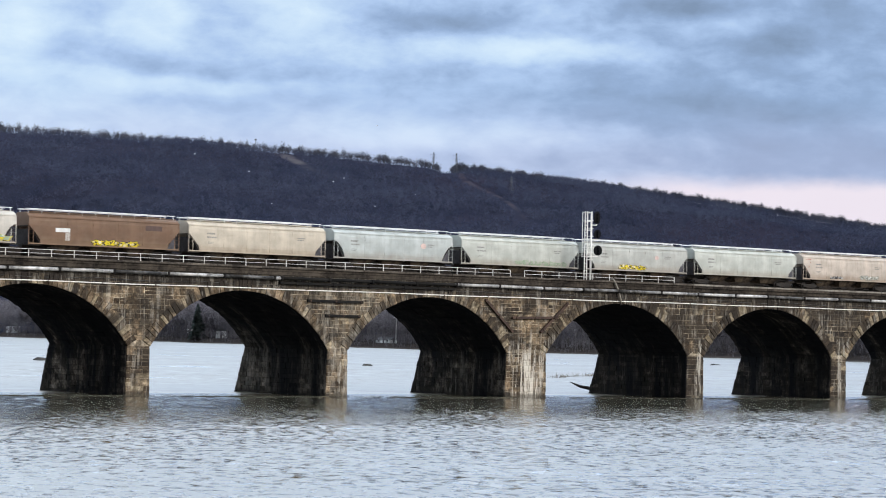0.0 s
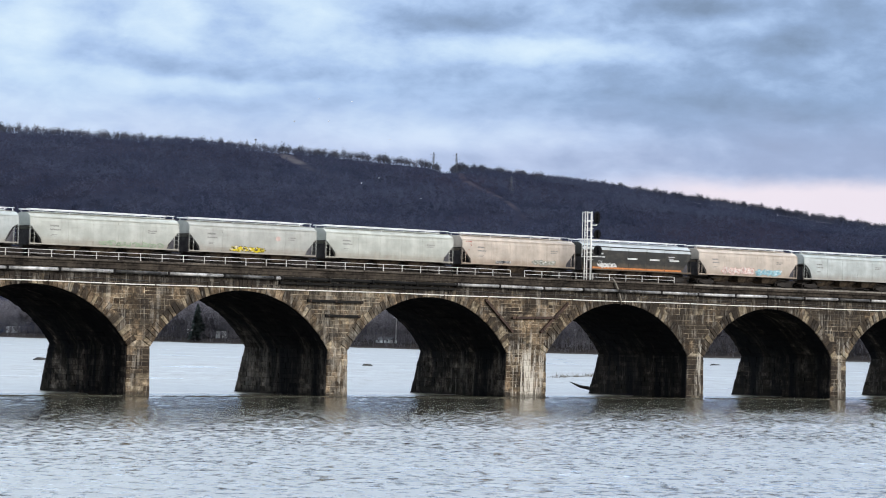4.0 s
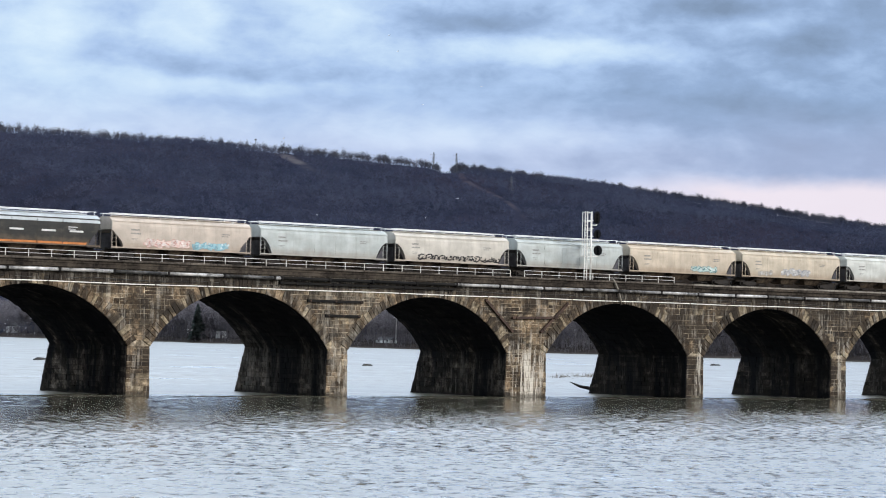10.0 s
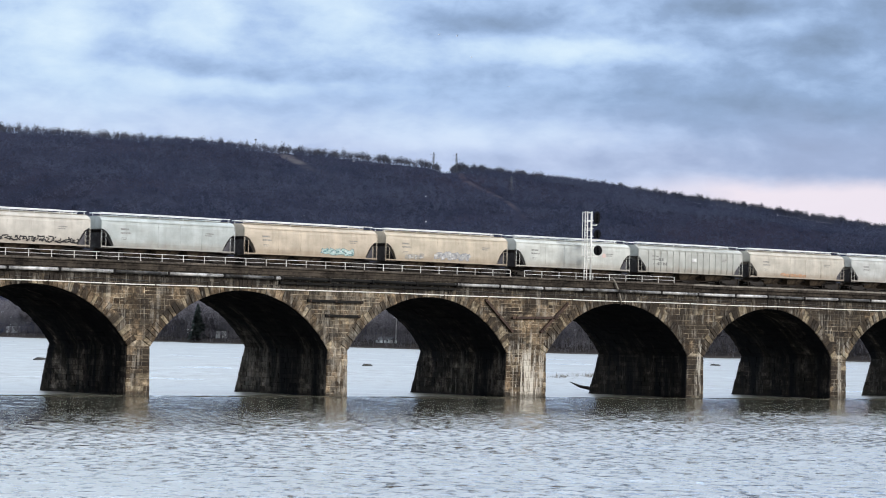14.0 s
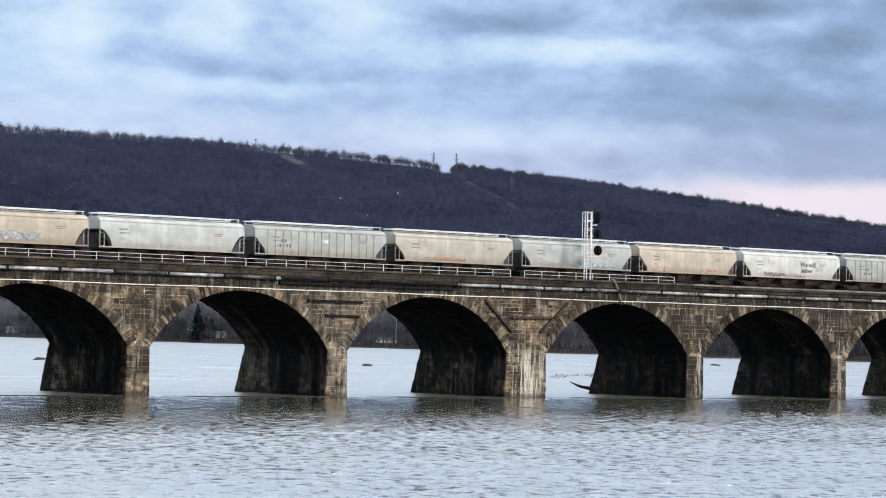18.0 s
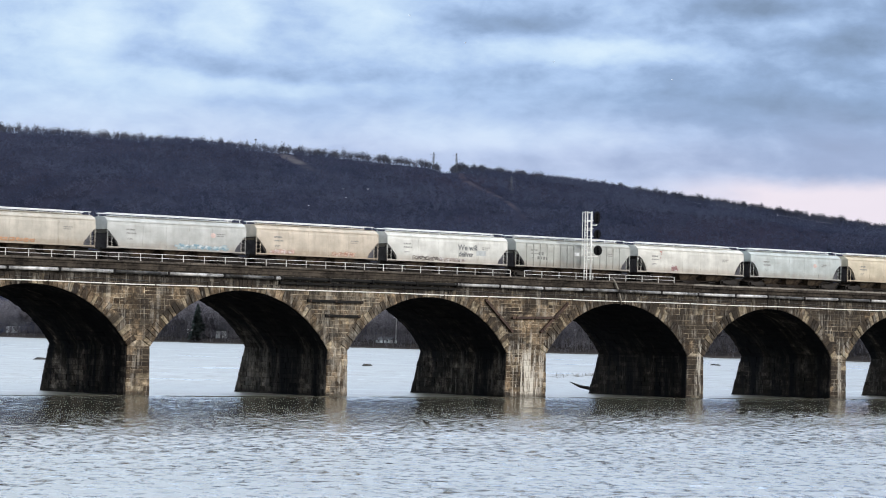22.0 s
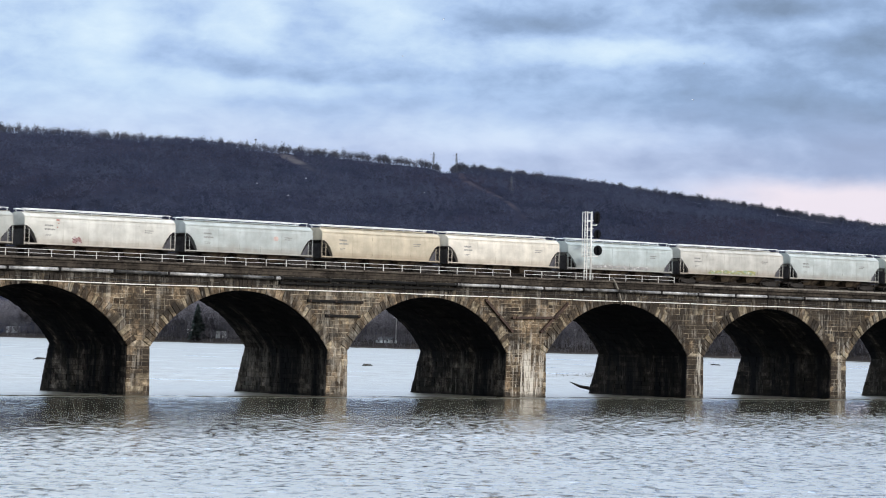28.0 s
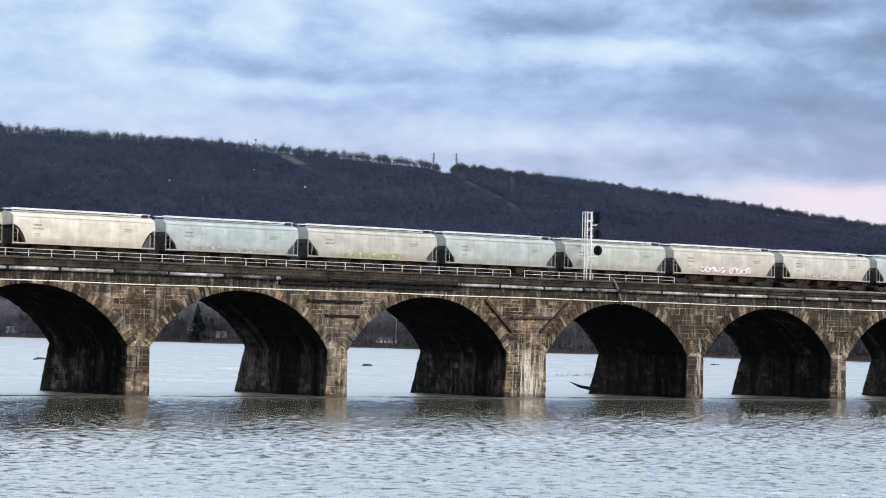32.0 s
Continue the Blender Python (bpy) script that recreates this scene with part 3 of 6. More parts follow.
def build_water():
    """The river: one sheet with real waves, finer where it lies near the viewer."""
    gx = spread([(-136, 4), (-110, 0.4), (-95, 0.26), (20, 0.26), (70, 0.36), (130, 0.6), (260, 1.6), (720, 4.5)])
    gy = spread([(-4300, 160), (-400, 30), (-175, 1.0), (-150, 0.28), (-40, 0.28), (15, 0.38), (60, 0.6), (250, 1.6), (700, 5), (1500, 9), (2200, 60), (4800, 160)])
    X, Y = np.meshgrid(gx, gy, indexing="ij")
    cell = np.maximum(np.gradient(gx)[:, None], np.gradient(gy)[None, :])
    rg = np.random.RandomState(11)
    Z = np.zeros_like(X)
    # short-crested wind chop: sparse steep wavelets on smoother water
    g = np.zeros_like(X)
    for i in range(64):
        wave = 0.85 * 3.4**((i + rg.uniform()) / 64)
        a, k = rg.normal(0.93, CHOP_SPREAD), 2 * math.pi / wave
        g += np.clip((wave / cell - 2.4) / 1.2, 0, 1) * np.sin(k * (X * math.cos(a) + Y * math.sin(a)) + rg.uniform(0, 6.28))
    g *= math.sqrt(2 / 64)
    # gusts: patches of rougher and smoother water
    gust = np.zeros_like(X)
    for wave in np.geomspace(5, 45, 16):
        a, k = rg.normal(0.93, 0.8), 2 * math.pi / wave
        gust += np.sin(k * (X * math.cos(a) * 0.8 + Y * math.sin(a)) + rg.uniform(0, 6.28))
    gust = np.clip(1.0 + 0.16 * gust, 0.35, 1.7)
    Z += CHOP * gust * (np.exp(0.6 * np.clip(g, -3, 2.1)) - 1.2)
    # a lazy swell under it
    for i in range(30):
        wave = 1.9 * 17**((i + rg.uniform()) / 30)
        a = rg.normal(0.93, 0.75)
        slope = (0.0115 if wave < 6 else 0.020) * np.clip((wave / cell - 2.4) / 1.2, 0, 1)
        if wave > 5:
            slope = slope * np.clip((cell - 0.5) / 0.5, 0.06, 1)
        else:
            slope = slope * np.clip((cell - 0.38) / 0.1 + 0.6, 0.6, 4.0)
        k = 2 * math.pi / wave
        Z += slope / k * np.sin(k * (X * math.cos(a) + Y * math.sin(a)) + rg.uniform(0, 6.28))
    n, m = X.shape
    i = (np.arange(n - 1)[:, None] * m + np.arange(m - 1)[None, :]).ravel()
    ob = bulk("water", np.stack([X, Y, Z], -1).reshape(-1, 3), np.stack([i, i + m, i + m + 1, i + 1], 1), WATER,
              "grey rippled river water flowing between the bridge piers", "water", "structure")
    ob.data.shade_smooth()
    return ob


CHOP, CHOP_SPREAD = 0.011, 0.8


def build_sky():
    azs, els = np.radians(np.linspace(-65, 140, 120)), np.radians(np.linspace(-0.6, 78, 50))
    R = 4760
    A, E = np.meshgrid(azs, els, indexing="ij")
    v = np.stack([R * np.sin(A) * np.cos(E), R * np.cos(A) * np.cos(E), R * np.sin(E)], -1).reshape(-1, 3)
    n, m = A.shape
    i = (np.arange(n - 1)[:, None] * m + np.arange(m - 1)[None, :]).ravel()
    ob = bulk("sky_backdrop", v, np.stack([i, i + 1, i + m + 1, i + m], 1), CLOUDS,
              "overcast blue-grey evening sky with drifting clouds", "sky", "structure")
    ob.data.shade_smooth()
    ob.location = EYE
    return ob


river = build_land()
cloud_sky = build_sky()

# ---- the stone bridge: along x, its near face at y = 0 ----
SPAN, PIER, HEAVY, WIDTH = 21.336, 2.587, 5.656, 15.45
SPRING, CROWN, TOP = 4.75, 10.55, 12.62
HALF = SPAN / 2
RAD = (HALF**2 + (CROWN - SPRING)**2) / (2 * (CROWN - SPRING))
CZ = CROWN - RAD
RING = 1.08
PIERS = []
at_x = -4 * (SPAN + PIER)
while at_x < 655:
    w = HEAVY if abs(at_x - 2 * (SPAN + PIER)) < 1 else PIER
    PIERS.append((at_x, at_x + w))
    at_x += w + SPAN
DETAIL = (-40, 135)
rnd = random.Random(7)


def stone_shape(q, y0, y1, c=0.035, tilt=0.0):
    """A dressed block on the face: q are its four corners in x and z, from y1 in the wall to y0 at its worn front."""
    cx, cz = sum(a for a, _ in q) / 4, sum(b for _, b in q) / 4
    s = Shape()
    outer = [(a, y1, b) for a, b in q] + [(a, y0 + c, b) for a, b in q]
    inner = []
    for a, b in q:
        d = math.hypot(a - cx, b - cz) or 1
        inner.append((a + (cx - a) / d * c * 1.6, y0 + tilt * (b - cz) + rnd.uniform(-0.012, 0.012), b + (cz - b) / d * c * 1.6))
    s.add(outer + inner, [(i, (i + 1) % 4, 4 + (i + 1) % 4, 4 + i) for i in range(4)]
          + [(4 + i, 4 + (i + 1) % 4, 8 + (i + 1) % 4, 8 + i) for i in range(4)] + [(8, 9, 10, 11)])
    return s


def ring_x(z, r):
    """Half width of a circle about the arch's centre at height z, or 0 above it."""
    d = r * r - (z - CZ)**2
    return math.sqrt(d) if d > 0 else 0.0


def build_pier(k):
    x0, x1 = PIERS[k]
    heavy = x1 - x0 > 4
    label = ("broad heavy stone pier streaked white with lime" if heavy else "brown weathered stone bridge pier standing in the river")
    ob = thing("bridge_pier", pose(x0, 0, 0), label, "bridge pier", "piers of the stone bridge", "structure")
    w = x1 - x0
    rings = [(-2.6, 0.16, 1.75), (0.0, 0.10, 1.55), (SPRING, 0.0, 0.0), (TOP, 0.0, 0.0)]
    s = Shape()
    pts = []
    for z, side, nose in rings:
        pts += [(-side, 0.05, z), (w + side, 0.05, z), (w + side, WIDTH + nose, z), (-side, WIDTH + nose, z)]
    fs = [tuple(range(4)), tuple(range(12, 16))]
    for i in range(3):
        fs += [(4 * i + j, 4 * i + (j + 1) % 4, 4 * i + 4 + (j + 1) % 4, 4 * i + 4 + j) for j in range(4)]
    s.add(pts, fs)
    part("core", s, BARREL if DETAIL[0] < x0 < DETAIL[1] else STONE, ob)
    if DETAIL[0] < x0 < DETAIL[1]:
        part("mortar_bed", Shape().box(0.03, w - 0.03, 0.004, 0.06, -0.4, TOP), MORTAR, ob)
    if not DETAIL[0] < x0 < DETAIL[1]:
        return
    left_c, right_c = -HALF, w + HALF
    lo = -0.35
    while lo < TOP - 0.1:
        hi = min(lo + rnd.uniform(0.40, 0.74), TOP)
        if TOP - hi < 0.2:
            hi = TOP
        g = rnd.uniform(0.020, 0.034)
        za, zb = lo + g, hi - g
        if za < SPRING - 0.45:
            side = lambda z: max(0, (SPRING - z) / SPRING * 0.10)
            lim = [(-side(za), -side(zb)), (w + side(za), w + side(zb))]
        elif za < SPRING:
            zb = min(zb, SPRING)
            lim = [(0, 0), (w, w)]
        else:
            e = RAD + RING - 0.10
            if ring_x(za, e) == 0:
                lim = [(left_c, left_c), (right_c, right_c)]
            else:
                lim = [(left_c + ring_x(za, e), left_c + ring_x(zb, e)), (right_c - ring_x(za, e), right_c - ring_x(zb, e))]
                if lim[1][0] - lim[0][0] < 0.05:
                    a = w / 2
                    lim = [(a, lim[0][1]), (a, lim[1][1])]
                    if lim[1][1] - lim[0][1] < 0.3:
                        lo = hi
                        continue
        # cuts between the ends, uneven as laid by hand
        a0, a1 = max(lim[0]), min(lim[1])
        cuts, x = [], a0 + rnd.uniform(0.5, 1.5)
        while x < a1 - 0.35:
            cuts.append(x)
            x += rnd.choice((rnd.uniform(0.55, 1.0), rnd.uniform(0.9, 2.0)))
        edges = [lim[0]] + [(c, c) for c in cuts] + [lim[1]]
        for e0, e1 in zip(edges, edges[1:]):
            q = [(e0[0] + g, za), (e1[0] - g, za), (e1[1] - g, zb), (e0[1] + g, zb)]
            if q[1][0] - q[0][0] < 0.06 and q[2][0] - q[3][0] < 0.1:
                continue
            j = lambda: rnd.uniform(-0.016, 0.016)
            q = [(cx + j(), cz + j()) for cx, cz in q]
            rows = [q]
            if zb - za > 0.5 and q[1][0] - q[0][0] > 0.5 and rnd.random() < 0.3:
                # two thinner stones in place of one
                f = rnd.uniform(0.4, 0.6)
                m0 = (q[0][0] + (q[3][0] - q[0][0]) * f, q[0][1] + (q[3][1] - q[0][1]) * f)
                m1 = (q[1][0] + (q[2][0] - q[1][0]) * f, q[1][1] + (q[2][1] - q[1][1]) * f)
                rows = [[q[0], q[1], (m1[0], m1[1] - g), (m0[0], m0[1] - g)], [(m0[0], m0[1] + g), (m1[0], m1[1] + g), q[2], q[3]]]
            for q in rows:
                part("stone", stone_shape(q, rnd.uniform(-0.07, -0.01), 0.06, rnd.uniform(0.015, 0.035), tilt=rnd.uniform(-0.05, 0.05)),
                     PALESTONE if rnd.random() < 0.035 else STONE, ob)
        lo = hi
    # courses on the flank that faces the near bank
    lo = -0.35
    while lo < SPRING - 0.1:
        hi = min(lo + rnd.uniform(0.45, 0.62), SPRING)
        if SPRING - hi < 0.2:
            hi = SPRING
        nose = lambda z: WIDTH + 1.55 * (SPRING - z) / SPRING
        y = 0.06
        while y < nose(lo) - 0.3:
            y2 = min(y + rnd.uniform(0.8, 1.9), nose(lo))
            if nose(lo) - y2 < 0.5:
                y2 = nose(lo)
            sh = -(SPRING - lo) / SPRING * 0.10
            d = rnd.uniform(0.02, 0.13)
            last = y2 == nose(lo)
            top_y = nose(hi) if last else y2
            s = Shape()
            s.add([(sh + 0.01, y + 0.015, lo + 0.012), (sh + 0.01, y2 - 0.015 + (0.1 * rnd.random() if last else 0), lo + 0.012),
                   (sh + 0.02, top_y - 0.015, hi - 0.012), (sh + 0.02, y + 0.015, hi - 0.012),
                   (sh - d, y + 0.03, lo + 0.024), (sh - d, y2 - 0.025, lo + 0.024), (sh - d, top_y - 0.025, hi - 0.024), (sh - d, y + 0.025, hi - 0.024)],
                  [(0, 1, 5, 4), (1, 2, 6, 5), (2, 3, 7, 6), (3, 0, 4, 7), (4, 5, 6, 7)])
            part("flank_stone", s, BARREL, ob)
            y = y2
        lo = hi


def build_span(k):
    a, b = PIERS[k][1], PIERS[k + 1][0]
    detailed = DETAIL[0] - 20 < a < DETAIL[1]
    ob = thing("arch_span", pose((a + b) / 2, 0, SPRING), "segmental stone arch with a ring of long voussoirs", "bridge arch",
               "arches of the stone bridge", "structure")
    half = math.asin(HALF / RAD)
    n = 46
    arc = [(RAD * math.sin(half * (2 * i / n - 1)), CZ - SPRING + RAD * math.cos(half * (2 * i / n - 1))) for i in range(n + 1)]
    top = TOP - SPRING
    s = Shape()
    pts = [(x, y, z) for y in (0.05, WIDTH) for x, z in arc] + [(x, y, top) for y in (0.05, WIDTH) for x, z in arc]
    m = n + 1
    fs = []
    for i in range(n):
        fs += [(i, i + 1, m + i + 1, m + i), (2 * m + i, 3 * m + i, 3 * m + i + 1, 2 * m + i + 1),
               (i, 2 * m + i, 2 * m + i + 1, i + 1), (m + i, m + i + 1, 3 * m + i + 1, 3 * m + i)]
    fs += [(0, m, 3 * m, 2 * m), (n, 2 * m + n, 3 * m + n, m + n)]
    s.add(pts, fs)
    part("vault", s, BARREL, ob, "sooty underside of the arch with shade painted in")
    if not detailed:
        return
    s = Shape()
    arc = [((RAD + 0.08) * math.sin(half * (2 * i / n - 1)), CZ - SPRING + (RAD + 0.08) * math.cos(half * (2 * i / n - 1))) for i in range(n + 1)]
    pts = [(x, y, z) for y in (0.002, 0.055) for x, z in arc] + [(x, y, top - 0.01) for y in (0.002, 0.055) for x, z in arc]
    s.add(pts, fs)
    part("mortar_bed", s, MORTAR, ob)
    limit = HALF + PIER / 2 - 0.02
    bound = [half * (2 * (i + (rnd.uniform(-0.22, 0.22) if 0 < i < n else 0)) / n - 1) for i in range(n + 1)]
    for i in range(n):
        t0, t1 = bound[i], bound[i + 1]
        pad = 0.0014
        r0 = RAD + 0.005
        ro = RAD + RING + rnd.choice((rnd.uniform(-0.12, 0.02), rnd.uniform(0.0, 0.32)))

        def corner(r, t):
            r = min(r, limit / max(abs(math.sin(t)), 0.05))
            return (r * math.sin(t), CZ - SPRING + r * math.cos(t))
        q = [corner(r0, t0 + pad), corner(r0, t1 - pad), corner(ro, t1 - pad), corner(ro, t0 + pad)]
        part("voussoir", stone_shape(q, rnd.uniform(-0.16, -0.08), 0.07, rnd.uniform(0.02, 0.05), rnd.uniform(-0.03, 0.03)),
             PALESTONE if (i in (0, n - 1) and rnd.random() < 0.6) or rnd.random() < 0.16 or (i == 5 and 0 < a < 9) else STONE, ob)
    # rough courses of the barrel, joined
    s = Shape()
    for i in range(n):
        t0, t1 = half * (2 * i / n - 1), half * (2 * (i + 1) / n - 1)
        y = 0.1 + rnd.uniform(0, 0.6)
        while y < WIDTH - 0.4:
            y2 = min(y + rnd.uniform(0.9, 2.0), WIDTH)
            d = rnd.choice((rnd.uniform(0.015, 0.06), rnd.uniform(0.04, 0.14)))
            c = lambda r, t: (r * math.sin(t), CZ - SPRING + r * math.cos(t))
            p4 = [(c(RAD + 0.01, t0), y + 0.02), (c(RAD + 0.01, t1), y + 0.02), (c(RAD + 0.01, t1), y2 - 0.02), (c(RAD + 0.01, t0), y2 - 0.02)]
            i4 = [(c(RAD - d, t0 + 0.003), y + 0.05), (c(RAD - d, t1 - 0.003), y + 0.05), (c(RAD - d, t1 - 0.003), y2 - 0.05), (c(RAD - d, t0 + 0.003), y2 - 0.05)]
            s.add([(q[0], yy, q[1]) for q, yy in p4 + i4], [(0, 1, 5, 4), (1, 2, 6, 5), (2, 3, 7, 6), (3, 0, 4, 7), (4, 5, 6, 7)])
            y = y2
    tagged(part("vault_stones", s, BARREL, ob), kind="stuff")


def build_deck():
    x0, x1 = PIERS[0][0], PIERS[-1][1]
    deck = thing("bridge_deck", pose(0, 0, TOP), "ballasted railway deck on top of the stone bridge", "bridge deck", kind="structure")
    part("ballast", Shape().box(x0 - 340, x1 + 60, 0.9, WIDTH - 0.9, 0.004, 0.40), BALLAST, deck)
    # coping: single slabs where they can be seen, one long run elsewhere
    x = DETAIL[0]
    while x < DETAIL[1]:
        w = rnd.uniform(2.6, 3.4)
        front = -0.38 + rnd.uniform(-0.015, 0.015)
        if x > 72.5:
            part("coping_slab", Shape().box(x + 0.01, x + w - 0.01, front, 0.86, 0.02, 0.30, 0.03), CONCRETE, deck)
            part("kerb_stone", Shape().box(x + 0.01, x + w - 0.01, front - 0.04, 0.60, 0.305, 0.50 + rnd.uniform(-0.015, 0.015), 0.02), KERB, deck, "pale concrete kerb stone")
        else:
            part("coping_slab", Shape().box(x + 0.004, x + w - 0.004, front - 0.03, 0.86, 0.285, 0.50 + rnd.uniform(-0.02, 0.02), 0.03), LEDGE, deck)
            part("coping_course", Shape().box(x + 0.002, x + w - 0.002, front + 0.17, 0.86, 0.02, 0.28, 0.012), CONCRETE, deck)
        x += w
    run = Shape().box(x0, DETAIL[0] - 0.02, -0.38, 0.86, 0.02, 0.5, 0.03).box(x + 0.02, x1, -0.38, 0.86, 0.02, 0.5, 0.03)
    part("coping", run, CONCRETE, deck)
    # far coping raised into an added dark wall, backing the gap under the wagons
    part("backing_wall", Shape().box(x0, x1, WIDTH - 0.86, WIDTH + 0.38, 0.02, 1.80, 0.03), TIMBER, deck, "dark backing wall added behind the tracks")
    part("string_course", Shape().box(x0, x1, -0.14, 0.04, -0.36, 0.015, 0.02), CONCRETE, deck)
    for cy in (5.6, 10.6):
        track = thing("railway_track", pose(0, cy, TOP + 0.4), "rusty steel railway track on ballast", "track", "railway tracks", "structure")
        for side in (-0.75, 0.75):
            part("rail", Shape().box(x0 - 340, x1 + 60, side - 0.035, side + 0.035, 0.06, 0.16, 0.01), RAILSTEEL, track)
        ties = Shape()
        for i in range(int((x1 - x0) / 0.9)):
            ties.box(x0 + i * 0.9, x0 + i * 0.9 + 0.24, -1.3, 1.3, -0.02, 0.07)
        tagged(part("sleepers", ties, TIMBER, track), kind="stuff")


def build_railing(a, b, step):
    ob = thing("railing", pose(a, 0.05, TOP + 0.5), "white painted two-rail pipe railing along the bridge coping", "railing", "railings of the bridge")
    part("top_rail", Shape().tube([(0, 0, 0.71), (b - a, 0, 0.71)], 0.031, 6), RAILPAINT, ob)
    part("mid_rail", Shape().tube([(0, 0, 0.33), (b - a, 0, 0.33)], 0.024, 6), RAILPAINT, ob)
    n = max(1, round((b - a) / step))
    me = Shape().box(-0.035, 0.035, -0.035, 0.035, -0.35, 0.74, 0.008).box(-0.09, 0.09, -0.09, 0.09, -0.01, 0.02).mesh("post", RAILPAINT)
    for i in range(n + 1):
        p = part("post", me, RAILPAINT, ob)
        p.location = ((b - a) * i / n, -0.01, 0)


def build_pipes():
    z = 11.97
    runs = [(-96, 17.6, GALV, "weathered grey service pipe on brackets"), (17.6, 40.2, BLACKPIPE, "black service pipe on brackets"),
            (40.2, 650, GALV, "weathered grey service pipe on brackets")]
    for a, b, m, label in runs:
        ob = thing("service_pipe", pose(a, -0.42, z), label, "pipe", "pipes on the bridge face")
        x, sag = 0.0, 0.0
        while x < b - a - 0.1:
            w = min(rnd.uniform(5.2, 6.6), b - a - x)
            if a + x > DETAIL[1]:
                w = b - a - x
            z0 = rnd.uniform(-0.03, 0.03)
            part("pipe_length", Shape().tube([(x, 0, sag), (x + w - 0.03, 0, z0)], 0.17, 10), m, ob, smooth=True)
            part("bracket", Shape().box(x + 0.05, x + 0.20, -0.22, 0.36, -0.24 + sag, -0.17 + sag).box(x + 0.03, x + 0.30, -0.2, 0.2, -0.2 + sag, 0.2 + sag, 0.05),
                 BLACKPIPE, ob)
            sag = z0
            x += w
    ob = thing("cable_conduit", pose(-96, -0.14, 10.83), "thin white conduit strung along the bridge face", "conduit")
    pts = [(x, 0.02 * math.sin(x * 0.9), 0.025 * math.sin(x * 0.31)) for x in np.arange(0, 746, 3.0)]
    part("conduit", Shape().tube(pts, 0.056, 6), WHITEPIPE, ob)
    for x in np.arange(3.0, 230, 6.0):
        part("clip", Shape().box(x - 0.05, x + 0.05, -0.06, 0.15, -0.11, 0.11), RUST, ob)
    # a thinner slack wire above it
    ob = thing("slack_wire", pose(-40, -0.1, 11.35), "thin slack grey wire looped along the bridge face", "wire")
    pts = [(x, 0, -0.16 * math.sin(math.pi * ((x % 12.0) / 12.0))) for x in np.arange(0, 175, 1.0)]
    part("wire", Shape().tube(pts, 0.022, 4), GALV, ob)
    # dark channel under the black run
    ob = thing("cable_trough", pose(17.6, -0.2, 11.35), "dark steel cable trough bolted to the bridge face", "trough")
    part("channel", Shape().box(0, 22.6, -0.22, 0.16, 0.0, 0.26, 0.02), BLACKPIPE, ob)
    for i in range(5):
        part("bolt_plate", Shape().box(2 + i * 4.6, 2.4 + i * 4.6, -0.26, 0.16, -0.06, 0.32, 0.02), BLACKPIPE, ob)


def build_ties():
    """Steel straps that hold the spandrels."""
    for a, b, z in ((21.2, 28.2, 9.75), (23.5, 27.9, 8.27)):
        ob = thing("tie_beam", pose(a, -0.2, z), "dark steel tie beam bolted across the spandrel", "tie beam", "tie beams on the spandrels")
        part("beam", Shape().box(0, b - a, -0.1, 0.22, -0.14, 0.14, 0.02), BLACKPIPE, ob)
        for x in (0.3, (b - a) / 2, b - a - 0.3):
            part("bolt", Shape().tube([(x, -0.2, 0), (x, -0.08, 0)], 0.09, 8), RUST, ob)
    for (ax, az), (bx, bz) in (((44.6, 10.5), (48.5, 7.05)), ((48.4, 8.62), (54.9, 8.75)), ((56.4, 10.4), (52.5, 7.1))):
        ob = thing("tie_beam", pose(ax, -0.2, az), "rusty steel tie channel bolted over the heavy pier", "tie beam", "tie beams on the spandrels")
        part("beam", Shape().bar((0, 0, 0), (bx - ax, 0, bz - az), 0.13, 0.13), RUST, ob)
        for f in (0.08, 0.5, 0.92):
            x, z = (bx - ax) * f, (bz - az) * f
            part("bolt", Shape().tube([(x, -0.26, z), (x, -0.12, z)], 0.09, 8), RUST, ob)
    ob = thing("drain_hose", pose(62.8, -0.45, 13.2), "pale curved drain hose hanging over the coping", "hose")
    part("hose", Shape().tube([(0, 0.5, 0.02), (0.1, 0.1, 0.05), (0.35, 0.0, -0.4), (0.75, 0.0, -1.1), (1.0, 0.0, -1.7), (1.25, 0.05, -2.3), (1.38, 0.1, -2.75)], 0.12, 8), KERB, ob, smooth=True)


